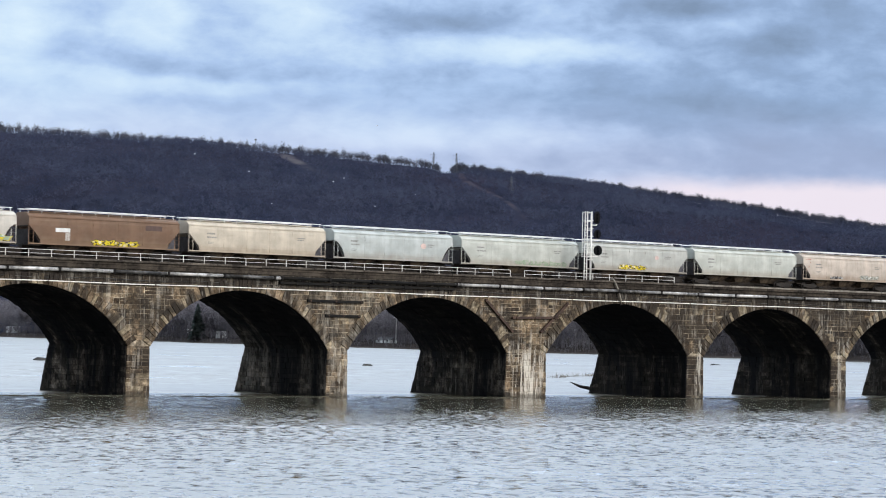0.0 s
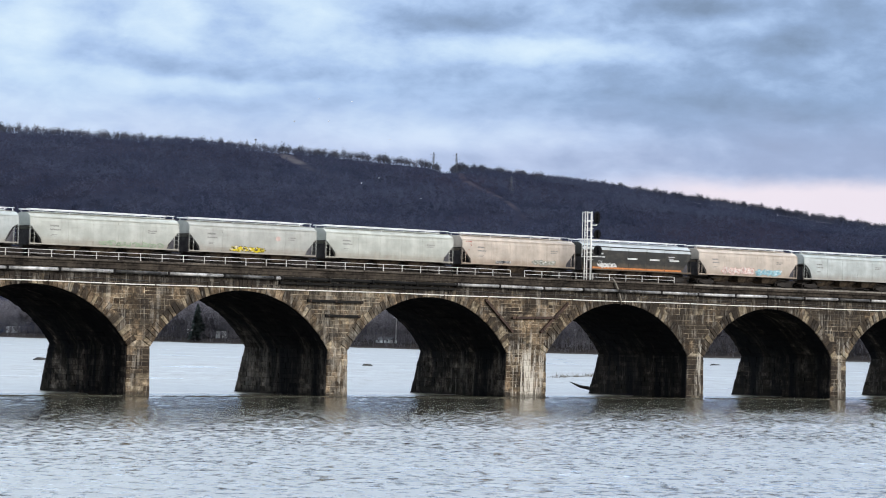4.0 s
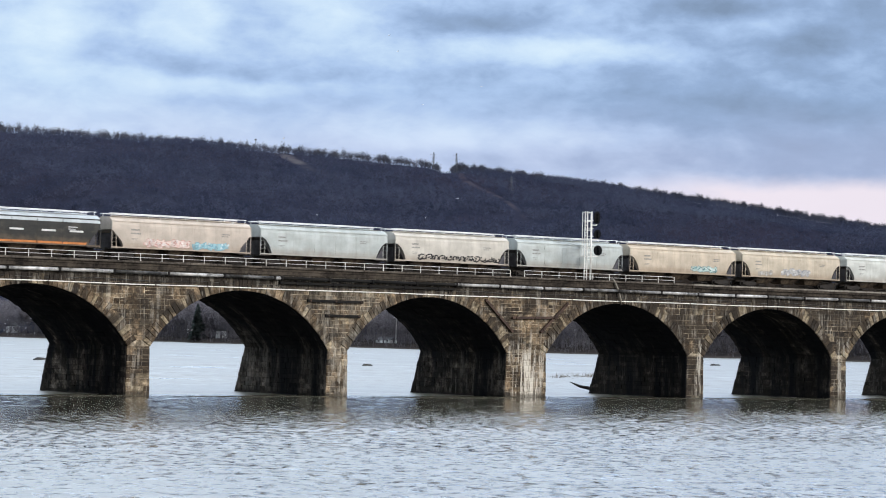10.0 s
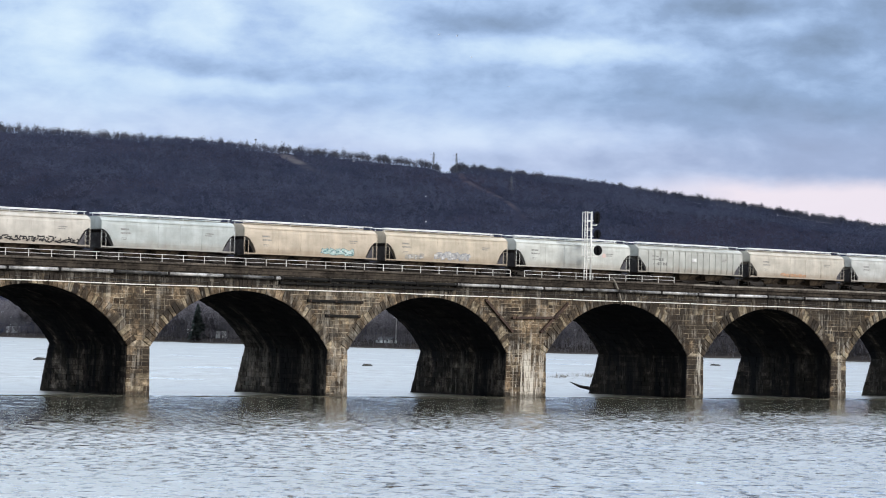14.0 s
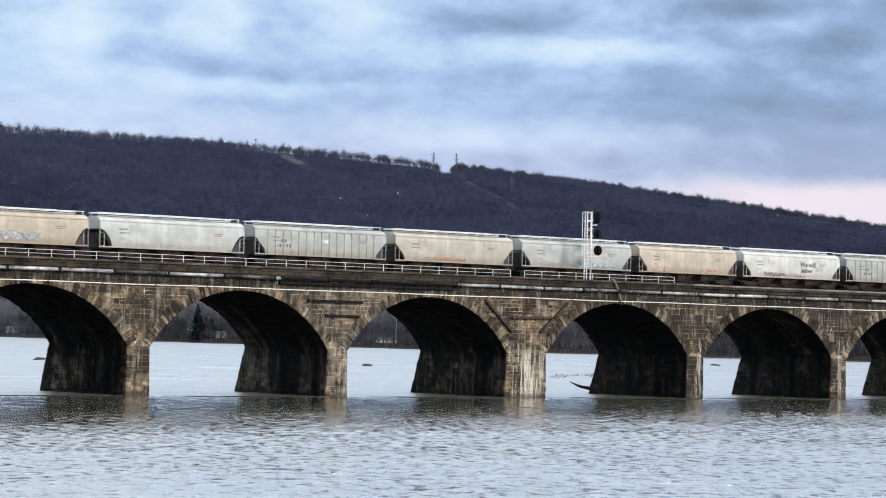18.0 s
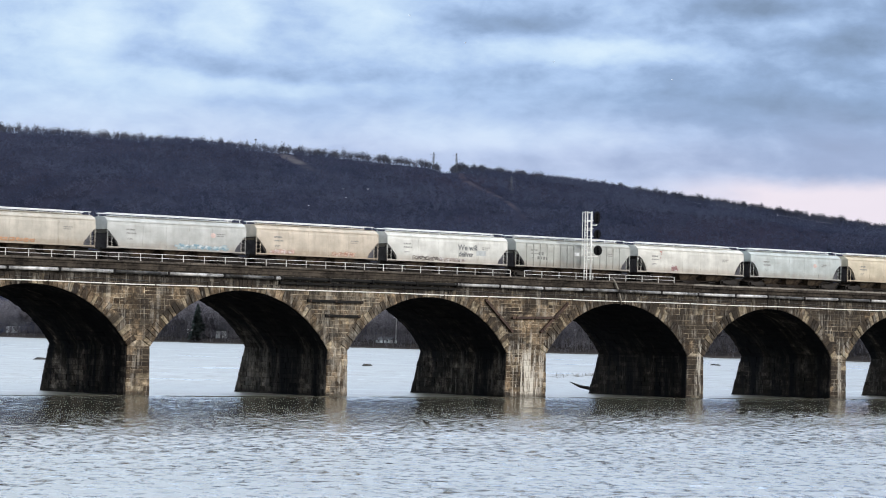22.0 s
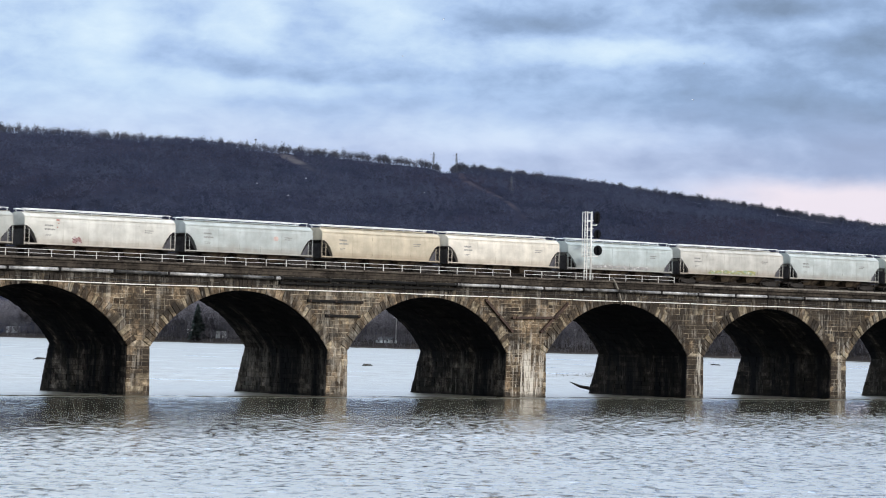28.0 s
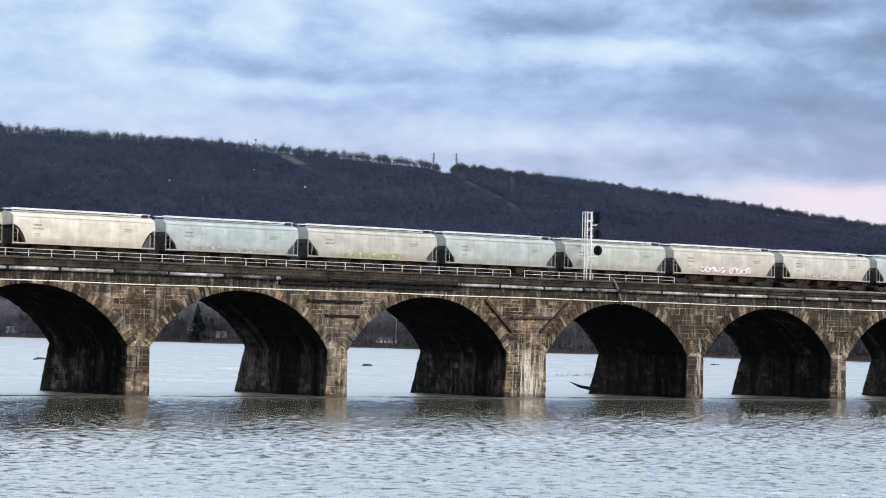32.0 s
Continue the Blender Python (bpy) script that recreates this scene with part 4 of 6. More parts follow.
def build_signal():
    """The signal mast by the track, with a caged ladder and three heads."""
    ob = thing("signal_mast", pose(59.9, 1.25, TOP + 0.4), "silver railway signal mast with caged ladder and three black heads", "railway signal")
    H = 7.85
    part("post", Shape().tube([(0.95, 0, 0), (0.95, 0, H)], 0.11, 10), MASTPAINT, ob, smooth=True)
    part("base_plate", Shape().box(0.6, 1.3, -0.35, 0.35, 0, 0.06, 0.01), MASTPAINT, ob)
    for x in (-0.28, 0.10):
        part("ladder_rail", Shape().box(x - 0.05, x + 0.05, -0.36, -0.28, 0, H, 0.01), MASTPAINT, ob)
    me = Shape().box(-0.28, 0.10, -0.345, -0.295, -0.03, 0.03).mesh("rung", MASTPAINT)
    for i in range(19):
        part("rung", me, MASTPAINT, ob).location = (0, 0, 0.4 + i * 0.39)
    for i, z in enumerate((2.7, 3.7, 4.7, 5.7, 6.7, 7.7)):
        hoop = [(-0.09 + 0.52 * math.cos(t) - 0.08, -0.32 + 0.75 * math.sin(t), z) for t in np.linspace(math.pi, 2 * math.pi, 9)]
        part("cage_hoop", Shape().tube(hoop, 0.042, 5), MASTPAINT, ob)
        part("stay", Shape().bar((0.10, -0.32, z), (0.95, 0, z), 0.03), MASTPAINT, ob)
    for t in (math.pi * 1.02, math.pi * 1.3, math.pi * 1.62):
        x, y = -0.17 + 0.52 * math.cos(t), -0.32 + 0.75 * math.sin(t)
        part("cage_strap", Shape().bar((x, y, 2.7), (x, y, 7.7), 0.03), MASTPAINT, ob)
    for z in (2.4, 3.2, 4.1, 5.0, 5.9, 6.8):
        part("platform_rail", Shape().box(0.1, 0.95, -0.40, -0.34, z, z + 0.06).box(0.50, 0.56, -0.40, -0.34, z - 0.9, z), MASTPAINT, ob)
    for z, w, h in ((7.2, 0.42, 1.45), (5.35, 0.50, 1.05), (3.5, 0.62, 1.15)):
        x = 1.38 + w
        oval = [(x + w * math.cos(t), z + h / 2 * math.sin(t)) for t in np.linspace(0, 2 * math.pi, 19)[:-1]]
        head = part("signal_head", Shape().prism(oval, -0.03, 0.04), SIGNALBLACK, ob, "black oval signal head on a bracket")
        part("lamp_case", Shape().box(x - 0.24, x + 0.24, -0.02, 0.34, z - h * 0.4, z + h * 0.4, 0.06), SIGNALBLACK, head)
        part("bracket", Shape().bar((0.95, 0.1, z - h / 2 - 0.12), (x, 0.1, z - h / 2 - 0.12), 0.05).bar((x, 0.1, z - h / 2 - 0.12), (x, 0.1, z - h / 2), 0.05), MASTPAINT, ob)
        for j in (-h * 0.27, 0.0, h * 0.27):
            part("hood", Shape().tube([(x, -0.02, z + j), (x - 0.04, -0.34, z + j - 0.01)], 0.13, 10), SIGNALBLACK, head)
            part("lens", Shape().tube([(x, -0.045, z + j), (x, -0.03, z + j)], 0.10, 10), LENS, head)


def build_ripples():
    """The low standing wave where the current slips out from under each arch."""
    for k in range(len(PIERS) - 1):
        a, b = PIERS[k][1] - 0.6, PIERS[k + 1][0] + 1.2
        if not DETAIL[0] - 20 < a < DETAIL[1]:
            continue
        pts, n, m = [], 90, 11
        for i in range(n + 1):
            f = i / n
            x = a + (b - a) * f
            mid = -1.3 - 1.1 * math.sin(math.pi * f) + 0.25 * math.sin(x * 0.9 + k) + 0.12 * math.sin(x * 2.3)
            h = 0.06 * min(1, 6 * f, 6 * (1 - f)) * (0.75 + 0.25 * math.sin(x * 1.7 + 2 * k))
            for j in range(m):
                q = 2 * j / (m - 1) - 1
                pts.append((x, mid + 0.55 * q, -0.16 + (h + 0.12) * math.cos(q * math.pi / 2)**2))
        fs = [(i * m + j, (i + 1) * m + j, (i + 1) * m + j + 1, i * m + j + 1) for i in range(n) for j in range(m - 1)]
        s = Shape()
        s.add(pts, fs)
        tagged(new("standing_wave", s.mesh("standing_wave", WATER, True)), "low standing wave of muddy water below an arch", "water", "standing waves below the arches", "structure")


build_ripples()
build_deck()
for k in range(len(PIERS)):
    build_pier(k)
for k in range(len(PIERS) - 1):
    build_span(k)
build_railing(-95, 48.2, 2.45)
build_railing(50.2, 72.6, 2.45)
build_pipes()
build_ties()
build_signal()


# ---- the train of covered hopper wagons ----
SPEED = 13.32
TRACK_Y, RAIL_Z = 5.6, TOP + 0.56
MESHES = {}


def shared(key, make):
    if key not in MESHES:
        MESHES[key] = make()
    return MESHES[key]


PAINT = {}


def paint(colour, dirt=0.35):
    key = (colour, dirt)
    if key not in PAINT:
        PAINT[key] = wagon_paint("wagon_paint", colour, dirt)
    return PAINT[key]


SECTION = [(1.50, 1.32), (1.575, 1.6), (1.605, 2.3), (1.605, 3.1), (1.58, 3.55), (1.50, 3.92), (1.30, 4.16), (0.95, 4.32), (0.5, 4.40), (0.0, 4.43)]


def wide(z):
    for (w0, z0), (w1, z1) in zip(SECTION, SECTION[1:]):
        if z <= z1:
            return w0 + (w1 - w0) * max(0, z - z0) / (z1 - z0)
    return 0.0


def body_shape(L, rounded=False):
    """The hopper shell: full in the middle, cut up along the slope sheets at both ends."""
    st = ([(L / 2, 3.12), (L / 2 - 0.28, 3.06), (L / 2 - 0.66, 2.80), (L / 2 - 1.04, 2.33), (L / 2 - 1.30, 1.82), (L / 2 - 1.46, 1.38)] if rounded else
          [(L / 2, 3.10), (L / 2 - 0.10, 3.05), (L / 2 - 0.45, 2.68), (L / 2 - 0.85, 2.24), (L / 2 - 1.22, 1.82), (L / 2 - 1.34, 1.38)])
    stations = [(-x, z) for x, z in st] + [(x, z) for x, z in st[::-1]]
    s = Shape()
    rows = []
    for x, zb in stations:
        zs = [zb + (4.0 - zb) * i / 6 for i in range(7)] + [4.16, 4.32, 4.40, 4.43]
        half = [(-wide(z), z) for z in zs]
        ring = half + [(-y, z) for y, z in half[-2::-1]]
        rows.append([(x, y, z) for y, z in ring])
    n = len(rows[0])
    pts = [q for r in rows for q in r]
    fs = []
    for i in range(len(rows) - 1):
        fs += [(i * n + j, i * n + (j + 1) % n, (i + 1) * n + (j + 1) % n, (i + 1) * n + j) for j in range(n)]
    fs += [tuple(range(n)), tuple(range((len(rows) - 1) * n, len(rows) * n))]
    return s.add(pts, fs)


def truck_meshes():
    frame_s = Shape()
    for y in (-1.0, 1.0):
        frame_s.prism([(-1.15, 0.34), (-1.15, 0.62), (-0.45, 0.72), (0.45, 0.72), (1.15, 0.62), (1.15, 0.34), (0.8, 0.34), (0.35, 0.22), (-0.35, 0.22), (-0.8, 0.34)], y - 0.09, y + 0.09)
    frame_s.box(-0.2, 0.2, -1.1, 1.1, 0.35, 0.68, 0.03)
    wheel = Shape()
    for y in (-0.74, 0.74):
        wheel.tube([(0, y - 0.065, 0.46), (0, y + 0.065, 0.46)], 0.455, 18)
    wheel.tube([(0, -1.0, 0.46), (0, 1.0, 0.46)], 0.08, 8)
    return frame_s.mesh("side_frames", STEELDARK), wheel.mesh("wheelset", STEELDARK)


def flat(name, outline, colour_mat, ob, label, off=0.012):
    """Paint on the near side, a thin proud patch: outline in x and z."""
    s = Shape()
    n = len(outline)
    pts = [(x, -wide(z) - off, z) for x, z in outline] + [(x, -wide(z) + 0.01, z) for x, z in outline]
    s.add(pts, [tuple(range(n))] + [(i, (i + 1) % n, n + (i + 1) % n, n + i) for i in range(n)])
    return part(name, s, colour_mat, ob, label)


GRAFFITI = {}


def spray(colour):
    if colour not in GRAFFITI:
        c = tuple(colour)
        GRAFFITI[colour] = surface("spray_paint", c, tuple(v * 0.7 for v in c), 0.55, fine=3.0, coarse=1.2, bump=0.05, local=True)
    return GRAFFITI[colour]


def scrawl(ob, x0, x1, z0, z1, fill, ink, seed, label, letters=6, gap=0.08):
    """A painted tag: fat uneven letter shapes with darker strokes, no readable word."""
    rg = random.Random(seed)
    w = (x1 - x0) / letters

    def sheet(s, outline, off):
        n = len(outline)
        s.add([(x, -wide(z) - off, z) for x, z in outline] + [(x, -wide(z) + 0.005, z) for x, z in outline],
              [tuple(range(n))] + [(i, (i + 1) % n, n + (i + 1) % n, n + i) for i in range(n)])
        return s
    def stroke(s, p, q, th, off):
        nx, nz = -(q[1] - p[1]), q[0] - p[0]
        g = th / (math.hypot(nx, nz) or 1)
        nx, nz = nx * g, nz * g
        sheet(s, [(p[0] - nx, p[1] - nz), (q[0] - nx, q[1] - nz), (q[0] + nx, q[1] + nz), (p[0] + nx, p[1] + nz)], off)
    for i in range(letters):
        h = (z1 - z0) / 2 * rg.uniform(0.85, 1.05)
        cx, cz = x0 + w * (i + 0.5), (z0 + z1) / 2 + rg.uniform(-0.05, 0.05)
        wd, lean, k = w * rg.uniform(0.55, 0.8), rg.uniform(-0.12, 0.25), 14
        out = []
        for j in range(k):
            t = 2 * math.pi * j / k
            c, sn = math.cos(t), math.sin(t)
            c, sn = math.copysign(abs(c)**0.8, c), math.copysign(abs(sn)**0.8, sn)
            rr = rg.uniform(0.55, 1.2)
            out.append((c * wd * rr + lean * sn * h, sn * h * rr))
        th = min(0.075, max(0.035, w * 0.07))
        grow = lambda f: [(cx + x * f, cz + z * f) for x, z in out]
        if fill:
            part("graffiti_outline", sheet(Shape(), grow(1.08), 0.008 + 0.001 * (i % 2)), spray(ink), ob, label)
            part("graffiti_letter", sheet(Shape(), grow(0.94), 0.012 + 0.001 * (i % 2)), spray(fill), ob, label)
            pale = spray(tuple(round(min(0.9, v * 0.5 + 0.42), 3) for v in fill))
            for _ in range(2):
                ox, oz, rr = cx + wd * rg.uniform(-0.9, 0.9), cz + h * rg.uniform(-0.7, 0.7), rg.uniform(0.06, 0.16)
                part("paint_splash", sheet(Shape(), [(ox + rr * 1.3 * rg.uniform(0.6, 1.2) * math.cos(t), oz + rr * rg.uniform(0.6, 1.2) * math.sin(t)) for t in np.linspace(0, 6.28, 9)[:-1]], 0.016), pale, ob, label)
        lines = Shape()
        if not fill:
            ring = grow(0.8)
            skip = rg.randrange(k)
            for j in range(k):
                if j not in (skip, (skip + 1) % k, (skip + 2) % k):
                    stroke(lines, ring[j], ring[(j + 1) % k], th, 0.013 + 0.0004 * j)
        pts = [(cx + wd * rg.uniform(-0.6, 0.6), cz + h * rg.uniform(-0.7, 0.7)) for _ in range(5 if fill else 4)]
        for j, (p, q) in enumerate(zip(pts, pts[1:])):
            stroke(lines, p, q, th * 0.8, 0.019 + 0.001 * j)
        part("graffiti_stroke", lines, spray(ink), ob, label)


def lettering(ob, words, x, z, size, material, label):
    """Readable words on the near side."""
    cu = bpy.data.curves.new("slogan", 'FONT')
    cu.body, cu.size, cu.extrude, cu.offset = words, size, 0.004, 0.018
    tmp = new("slogan_curve", cu)
    bpy.context.view_layer.update()
    me = bpy.data.meshes.new_from_object(tmp.evaluated_get(bpy.context.evaluated_depsgraph_get()))
    bpy.data.objects.remove(tmp)
    me.transform(Matrix.Translation((x, -1.625, z)) @ Matrix.Rotation(radians(90), 4, 'X'))
    me.materials.clear()
    me.materials.append(material)
    ob2 = new("slogan", me)
    ob2.parent = ob
    ob2["label"] = label


INK = (0.27, 0.265, 0.25)


def build_wagon(a, b, colour, words, ribs=False, roof=None, dirt=0.35, marks=True, logo=None, tags=(), rounded=False):
    L = b - a
    key = round(L, 1)
    ob = thing("hopper_wagon", pose((a + b) / 2, TRACK_Y, RAIL_Z), words, "train car", "wagons of the freight train")
    coat = paint(colour, dirt)
    top = paint(roof, 0.2) if roof else coat
    part("body", shared(("body", L, rounded), lambda: body_shape(L, rounded).mesh("body", coat, False)), coat, ob)
    # sill, eave rail and end platforms
    sill = shared(("sill", key), lambda: Shape().box(-L / 2 + 0.05, L / 2 - 0.05, -1.60, -1.50, 1.27, 1.40, 0.01).box(-L / 2 + 0.05, L / 2 - 0.05, 1.50, 1.60, 1.27, 1.40, 0.01).mesh("side_sill", coat))
    part("side_sill", sill, coat, ob)
    part("eave_rail", shared(("eave", key), lambda: Shape().box(-L / 2, L / 2, -1.545, -1.44, 3.88, 4.0, 0.01).box(-L / 2, L / 2, 1.44, 1.545, 3.88, 4.0, 0.01).mesh("eave_rail", coat)), coat, ob)
    part("centre_sill", shared(("centre", key), lambda: Shape().box(-L / 2, L / 2, -0.3, 0.3, 0.85, 1.30).mesh("centre_sill", STEELDARK)), STEELDARK, ob)
    roofm = shared(("roof", key), lambda: Shape().prism([(-L / 2 + 0.02, 0), (L / 2 - 0.02, 0), (L / 2 - 0.02, 0.03), (-L / 2 + 0.02, 0.03)], -0.85, 0.85).mesh("roof_cover", top))
    rp = part("roof_cover", roofm, top, ob)
    rp.location = (0, 0, 4.385)
    part("hatch", shared(("hatch", key), lambda: Shape().box(-L / 2 + 0.9, L / 2 - 0.9, -0.28, 0.28, 4.41, 4.55, 0.05).mesh("hatch", top)), top, ob, "long loading hatch")

    def walkway(y):
        end = L / 2 - L * 0.2
        s = Shape().box(-L / 2 + 0.12, end, y - 0.26, y + 0.26, 4.68, 4.77, 0.01).box(end, L / 2 - 0.12, y - 0.03, y + 0.03, 4.70, 4.76)
        n = 11
        for i in range(n + 1):
            x = -L / 2 + 0.3 + (L - 0.6) * i / n
            s.bar((x, y, 4.28), (x, y, 4.70), 0.022)
        return s.mesh("running_board", WALKWAY)
    part("running_board", shared(("walk", key, 0), lambda: walkway(-0.8)), WALKWAY, ob, "pale galvanised roof walkway")
    part("running_board", shared(("walk", key, 1), lambda: walkway(0.8)), WALKWAY, ob, "pale galvanised roof walkway")
    for sgn in (-1, 1):
        e = sgn * L / 2

        for y in (-1.56, 1.56):
            def ladder(e=e, sgn=sgn, y=y):
                s = Shape()
                s.box(min(e, e - sgn * 0.055), max(e, e - sgn * 0.055), y - 0.03, y + 0.03, 1.2, 3.95)
                s.box(min(e - sgn * 0.5, e - sgn * 0.56), max(e - sgn * 0.5, e - sgn * 0.56), y - 0.02, y + 0.02, 1.2, 2.7)
                for i in range(4):
                    s.bar((e - sgn * 0.03, y, 1.45 + i * 0.42), (e - sgn * 0.53, y, 1.45 + i * 0.42), 0.007)
                return s.mesh("ladder", WALKWAY)
            part("ladder", shared(("ladder", key, sgn, y), ladder), coat, ob)

        def end_sheet(e=e, sgn=sgn):
            s = Shape()
            s.bar((e - sgn * 0.25, -1.2, 1.25), (e - sgn * 0.25, -0.9, 3.1), 0.06).bar((e - sgn * 0.25, 1.2, 1.25), (e - sgn * 0.25, 0.9, 3.1), 0.06)
            s.box(min(e, e - sgn * 1.4), max(e, e - sgn * 1.4), -1.5, 1.5, 1.16, 1.24)
            s.bar((e - sgn * 0.1, -1.4, 3.05), (e - sgn * 0.1, 1.4, 3.05), 0.05)
            return s.mesh("end_platform", STEELDARK)
        part("end_platform", shared(("end", key, sgn), end_sheet), STEELDARK, ob)

        def slope(e=e, sgn=sgn):
            x0, x1 = e - sgn * 1.36, e - sgn * 0.20
            s = Shape()
            s.add([(x0, -1.42, 1.3), (x0, 1.42, 1.3), (x1, 1.42, 3.1), (x1, -1.42, 3.1), (x0 - sgn * 0.05, -1.42, 1.3), (x0 - sgn * 0.05, 1.42, 1.3), (x1 - sgn * 0.05, 1.42, 3.1), (x1 - sgn * 0.05, -1.42, 3.1)],
                  [(0, 1, 2, 3), (4, 7, 6, 5), (0, 4, 5, 1), (1, 5, 6, 2), (2, 6, 7, 3), (3, 7, 4, 0)])
            return s.mesh("slope_sheet", SHADOWSTEEL)
        # dark plates added to block the view through the end recesses
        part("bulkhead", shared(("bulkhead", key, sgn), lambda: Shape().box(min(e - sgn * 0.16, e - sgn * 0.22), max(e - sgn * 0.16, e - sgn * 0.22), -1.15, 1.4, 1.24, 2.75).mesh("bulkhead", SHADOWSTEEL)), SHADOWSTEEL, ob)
        part("shear_plate", shared(("far_block", key, sgn), lambda: Shape().prism([(e - sgn * 1.36, 1.24), (e - sgn * 0.06, 1.24), (e - sgn * 0.06, 3.0), (e - sgn * 0.3, 3.0)], 1.30, 1.36).mesh("shear_plate", SHADOWSTEEL)), SHADOWSTEEL, ob)
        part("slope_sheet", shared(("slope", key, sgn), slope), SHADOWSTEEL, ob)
        if sgn > 0:
            part("end_plate", shared(("plate", key), lambda: Shape().prism([(e - 1.4, 1.24), (e - 0.30, 1.24), (e - 0.30, 2.2), (e - 0.55, 2.75), (e - 0.9, 2.75), (e - 1.4, 1.9)], -1.22, -1.17).mesh("end_plate", ENDPLATE)), ENDPLATE, ob, "grey end plate in the recess")
        part("coupler", shared(("coupler", key, sgn), lambda: Shape().box(min(e - sgn * 0.2, e + sgn * 0.60), max(e - sgn * 0.2, e + sgn * 0.60), -0.14, 0.14, 0.75, 1.02, 0.04).mesh("coupler", STEELDARK)), STEELDARK, ob)
        frame_m, wheel_m = shared("truck", truck_meshes)
        bogie = part("truck", frame_m, STEELDARK, ob)
        bogie.location = (e - sgn * 1.75, 0, 0)
        for x in (-0.85, 0.85):
            part("wheelset", wheel_m, STEELDARK, bogie).location = (x, 0, 0)
        part("brake_rod", shared(("rod", sgn), lambda: Shape().tube([(-0.4, -1.3, 1.0), (0.9, -1.3, 0.95)], 0.05, 6).mesh("brake_rod", STEELDARK)), STEELDARK, ob).location = (e - sgn * 2.6, 0, 0)
    # three discharge bays under the sill
    n = 3
    pocket_len = (L - 4.4) / n
    pocket = shared(("bay", round(pocket_len, 1)), lambda: Shape().add(
        [(sx * (0.41 * pocket_len if z else 0.24 * pocket_len), sy * (1.36 if z else 0.75), 1.34 if z else 0.55) for z in (0, 1) for sy in (-1, 1) for sx in (-1, 1)],
        [(0, 1, 3, 2), (4, 6, 7, 5), (0, 4, 5, 1), (1, 5, 7, 3), (3, 7, 6, 2), (2, 6, 4, 0)]).mesh("hopper_bay", HOPPERSHADE))
    gate = shared("gate", lambda: Shape().box(-0.55, 0.55, -0.75, 0.75, 0.30, 0.42, 0.02).mesh("gate", STEELDARK))
    for i in range(n):
        bay = part("hopper_bay", pocket, HOPPERSHADE, ob)
        bay.location = ((i + 0.5 - n / 2) * pocket_len, 0, 0)
        part("gate", gate, STEELDARK, bay)
    if ribs:
        rib = shared("rib", lambda: Shape().box(-0.06, 0.06, -1.66, -1.58, 1.36, 3.90, 0.02).mesh("rib", coat))
        m = round((L - 3.2) / 0.98)
        for i in range(m + 1):
            part("rib", rib, coat, ob).location = (-(L - 3.2) / 2 + (L - 3.2) * i / m, 0, 0)
    else:
        seam = shared("seam", lambda: Shape().box(-0.012, 0.012, -1.613, -1.59, 1.40, 3.86).mesh("panel_seam", coat))
        for i in range(1, 5):
            part("panel_seam", seam, coat, ob).location = (-L / 2 + 1.4 + (L - 2.8) * i / 5, 0, 0)
    if marks:
        dark = spray(INK if sum(colour) > 0.3 else (0.7, 0.7, 0.7))
        for x, z, w, h in ((-L / 2 + 2.2, 3.06, 0.95, 0.17), (-L / 2 + 2.2, 2.70, 1.15, 0.15), (L / 2 - 3.6, 3.05, 1.0, 0.10), (L / 2 - 3.6, 2.85, 0.8, 0.09), (-L / 2 + 2.3, 2.25, 0.7, 0.06), (-L / 2 + 2.3, 2.12, 0.6, 0.05)):
            bars = Shape()
            x0 = x
            rg = random.Random(round(a) + round(z * 10))
            while x0 < x + w:
                d = rg.uniform(0.07, 0.16)
                bars.box(x0, min(x0 + d, x + w), -wide(z) - 0.009, -wide(z) + 0.02, z, z + h)
                x0 += d + 0.04
            tagged(part("reporting_mark", bars, dark, ob, "short unreadable row of stencilled marks"), kind="stuff")
    if logo:
        lx, lz, lr, lc = logo
        flat("emblem", [(lx + lr * math.cos(t), lz + lr * 0.85 * math.sin(t)) for t in np.linspace(0, 2 * math.pi, 14)[:-1]], spray(lc), ob, "faded round emblem")
    for i, tag in enumerate(tags):
        f0, f1, z0, z1, fill, ink, letters, label = tag
        scrawl(ob, -L / 2 + L * f0, -L / 2 + L * f1, z0, z1, fill, ink, round(a * 3) + i, label, letters)
    return ob


CREAM, MINT, PALEBLUE, WHITE = (0.59, 0.52, 0.42), (0.53, 0.545, 0.495), (0.50, 0.535, 0.52), (0.61, 0.57, 0.505)
PINKISH, BEIGE, BROWN, OLIVE, GREY = (0.58, 0.50, 0.425), (0.59, 0.51, 0.40), (0.185, 0.11, 0.07), (0.035, 0.036, 0.034), (0.48, 0.485, 0.45)
PINK, YELLOW, TEAL, BLUE, GREEN, BLACK, RED, ORANGE, SILVER = ((0.70, 0.52, 0.46), (0.72, 0.56, 0.02), (0.22, 0.48, 0.46), (0.18, 0.38, 0.50),
    (0.34, 0.42, 0.30), (0.02, 0.02, 0.022), (0.50, 0.20, 0.16), (0.58, 0.32, 0.18), (0.36, 0.36, 0.35))
CHALK = (0.74, 0.74, 0.72)
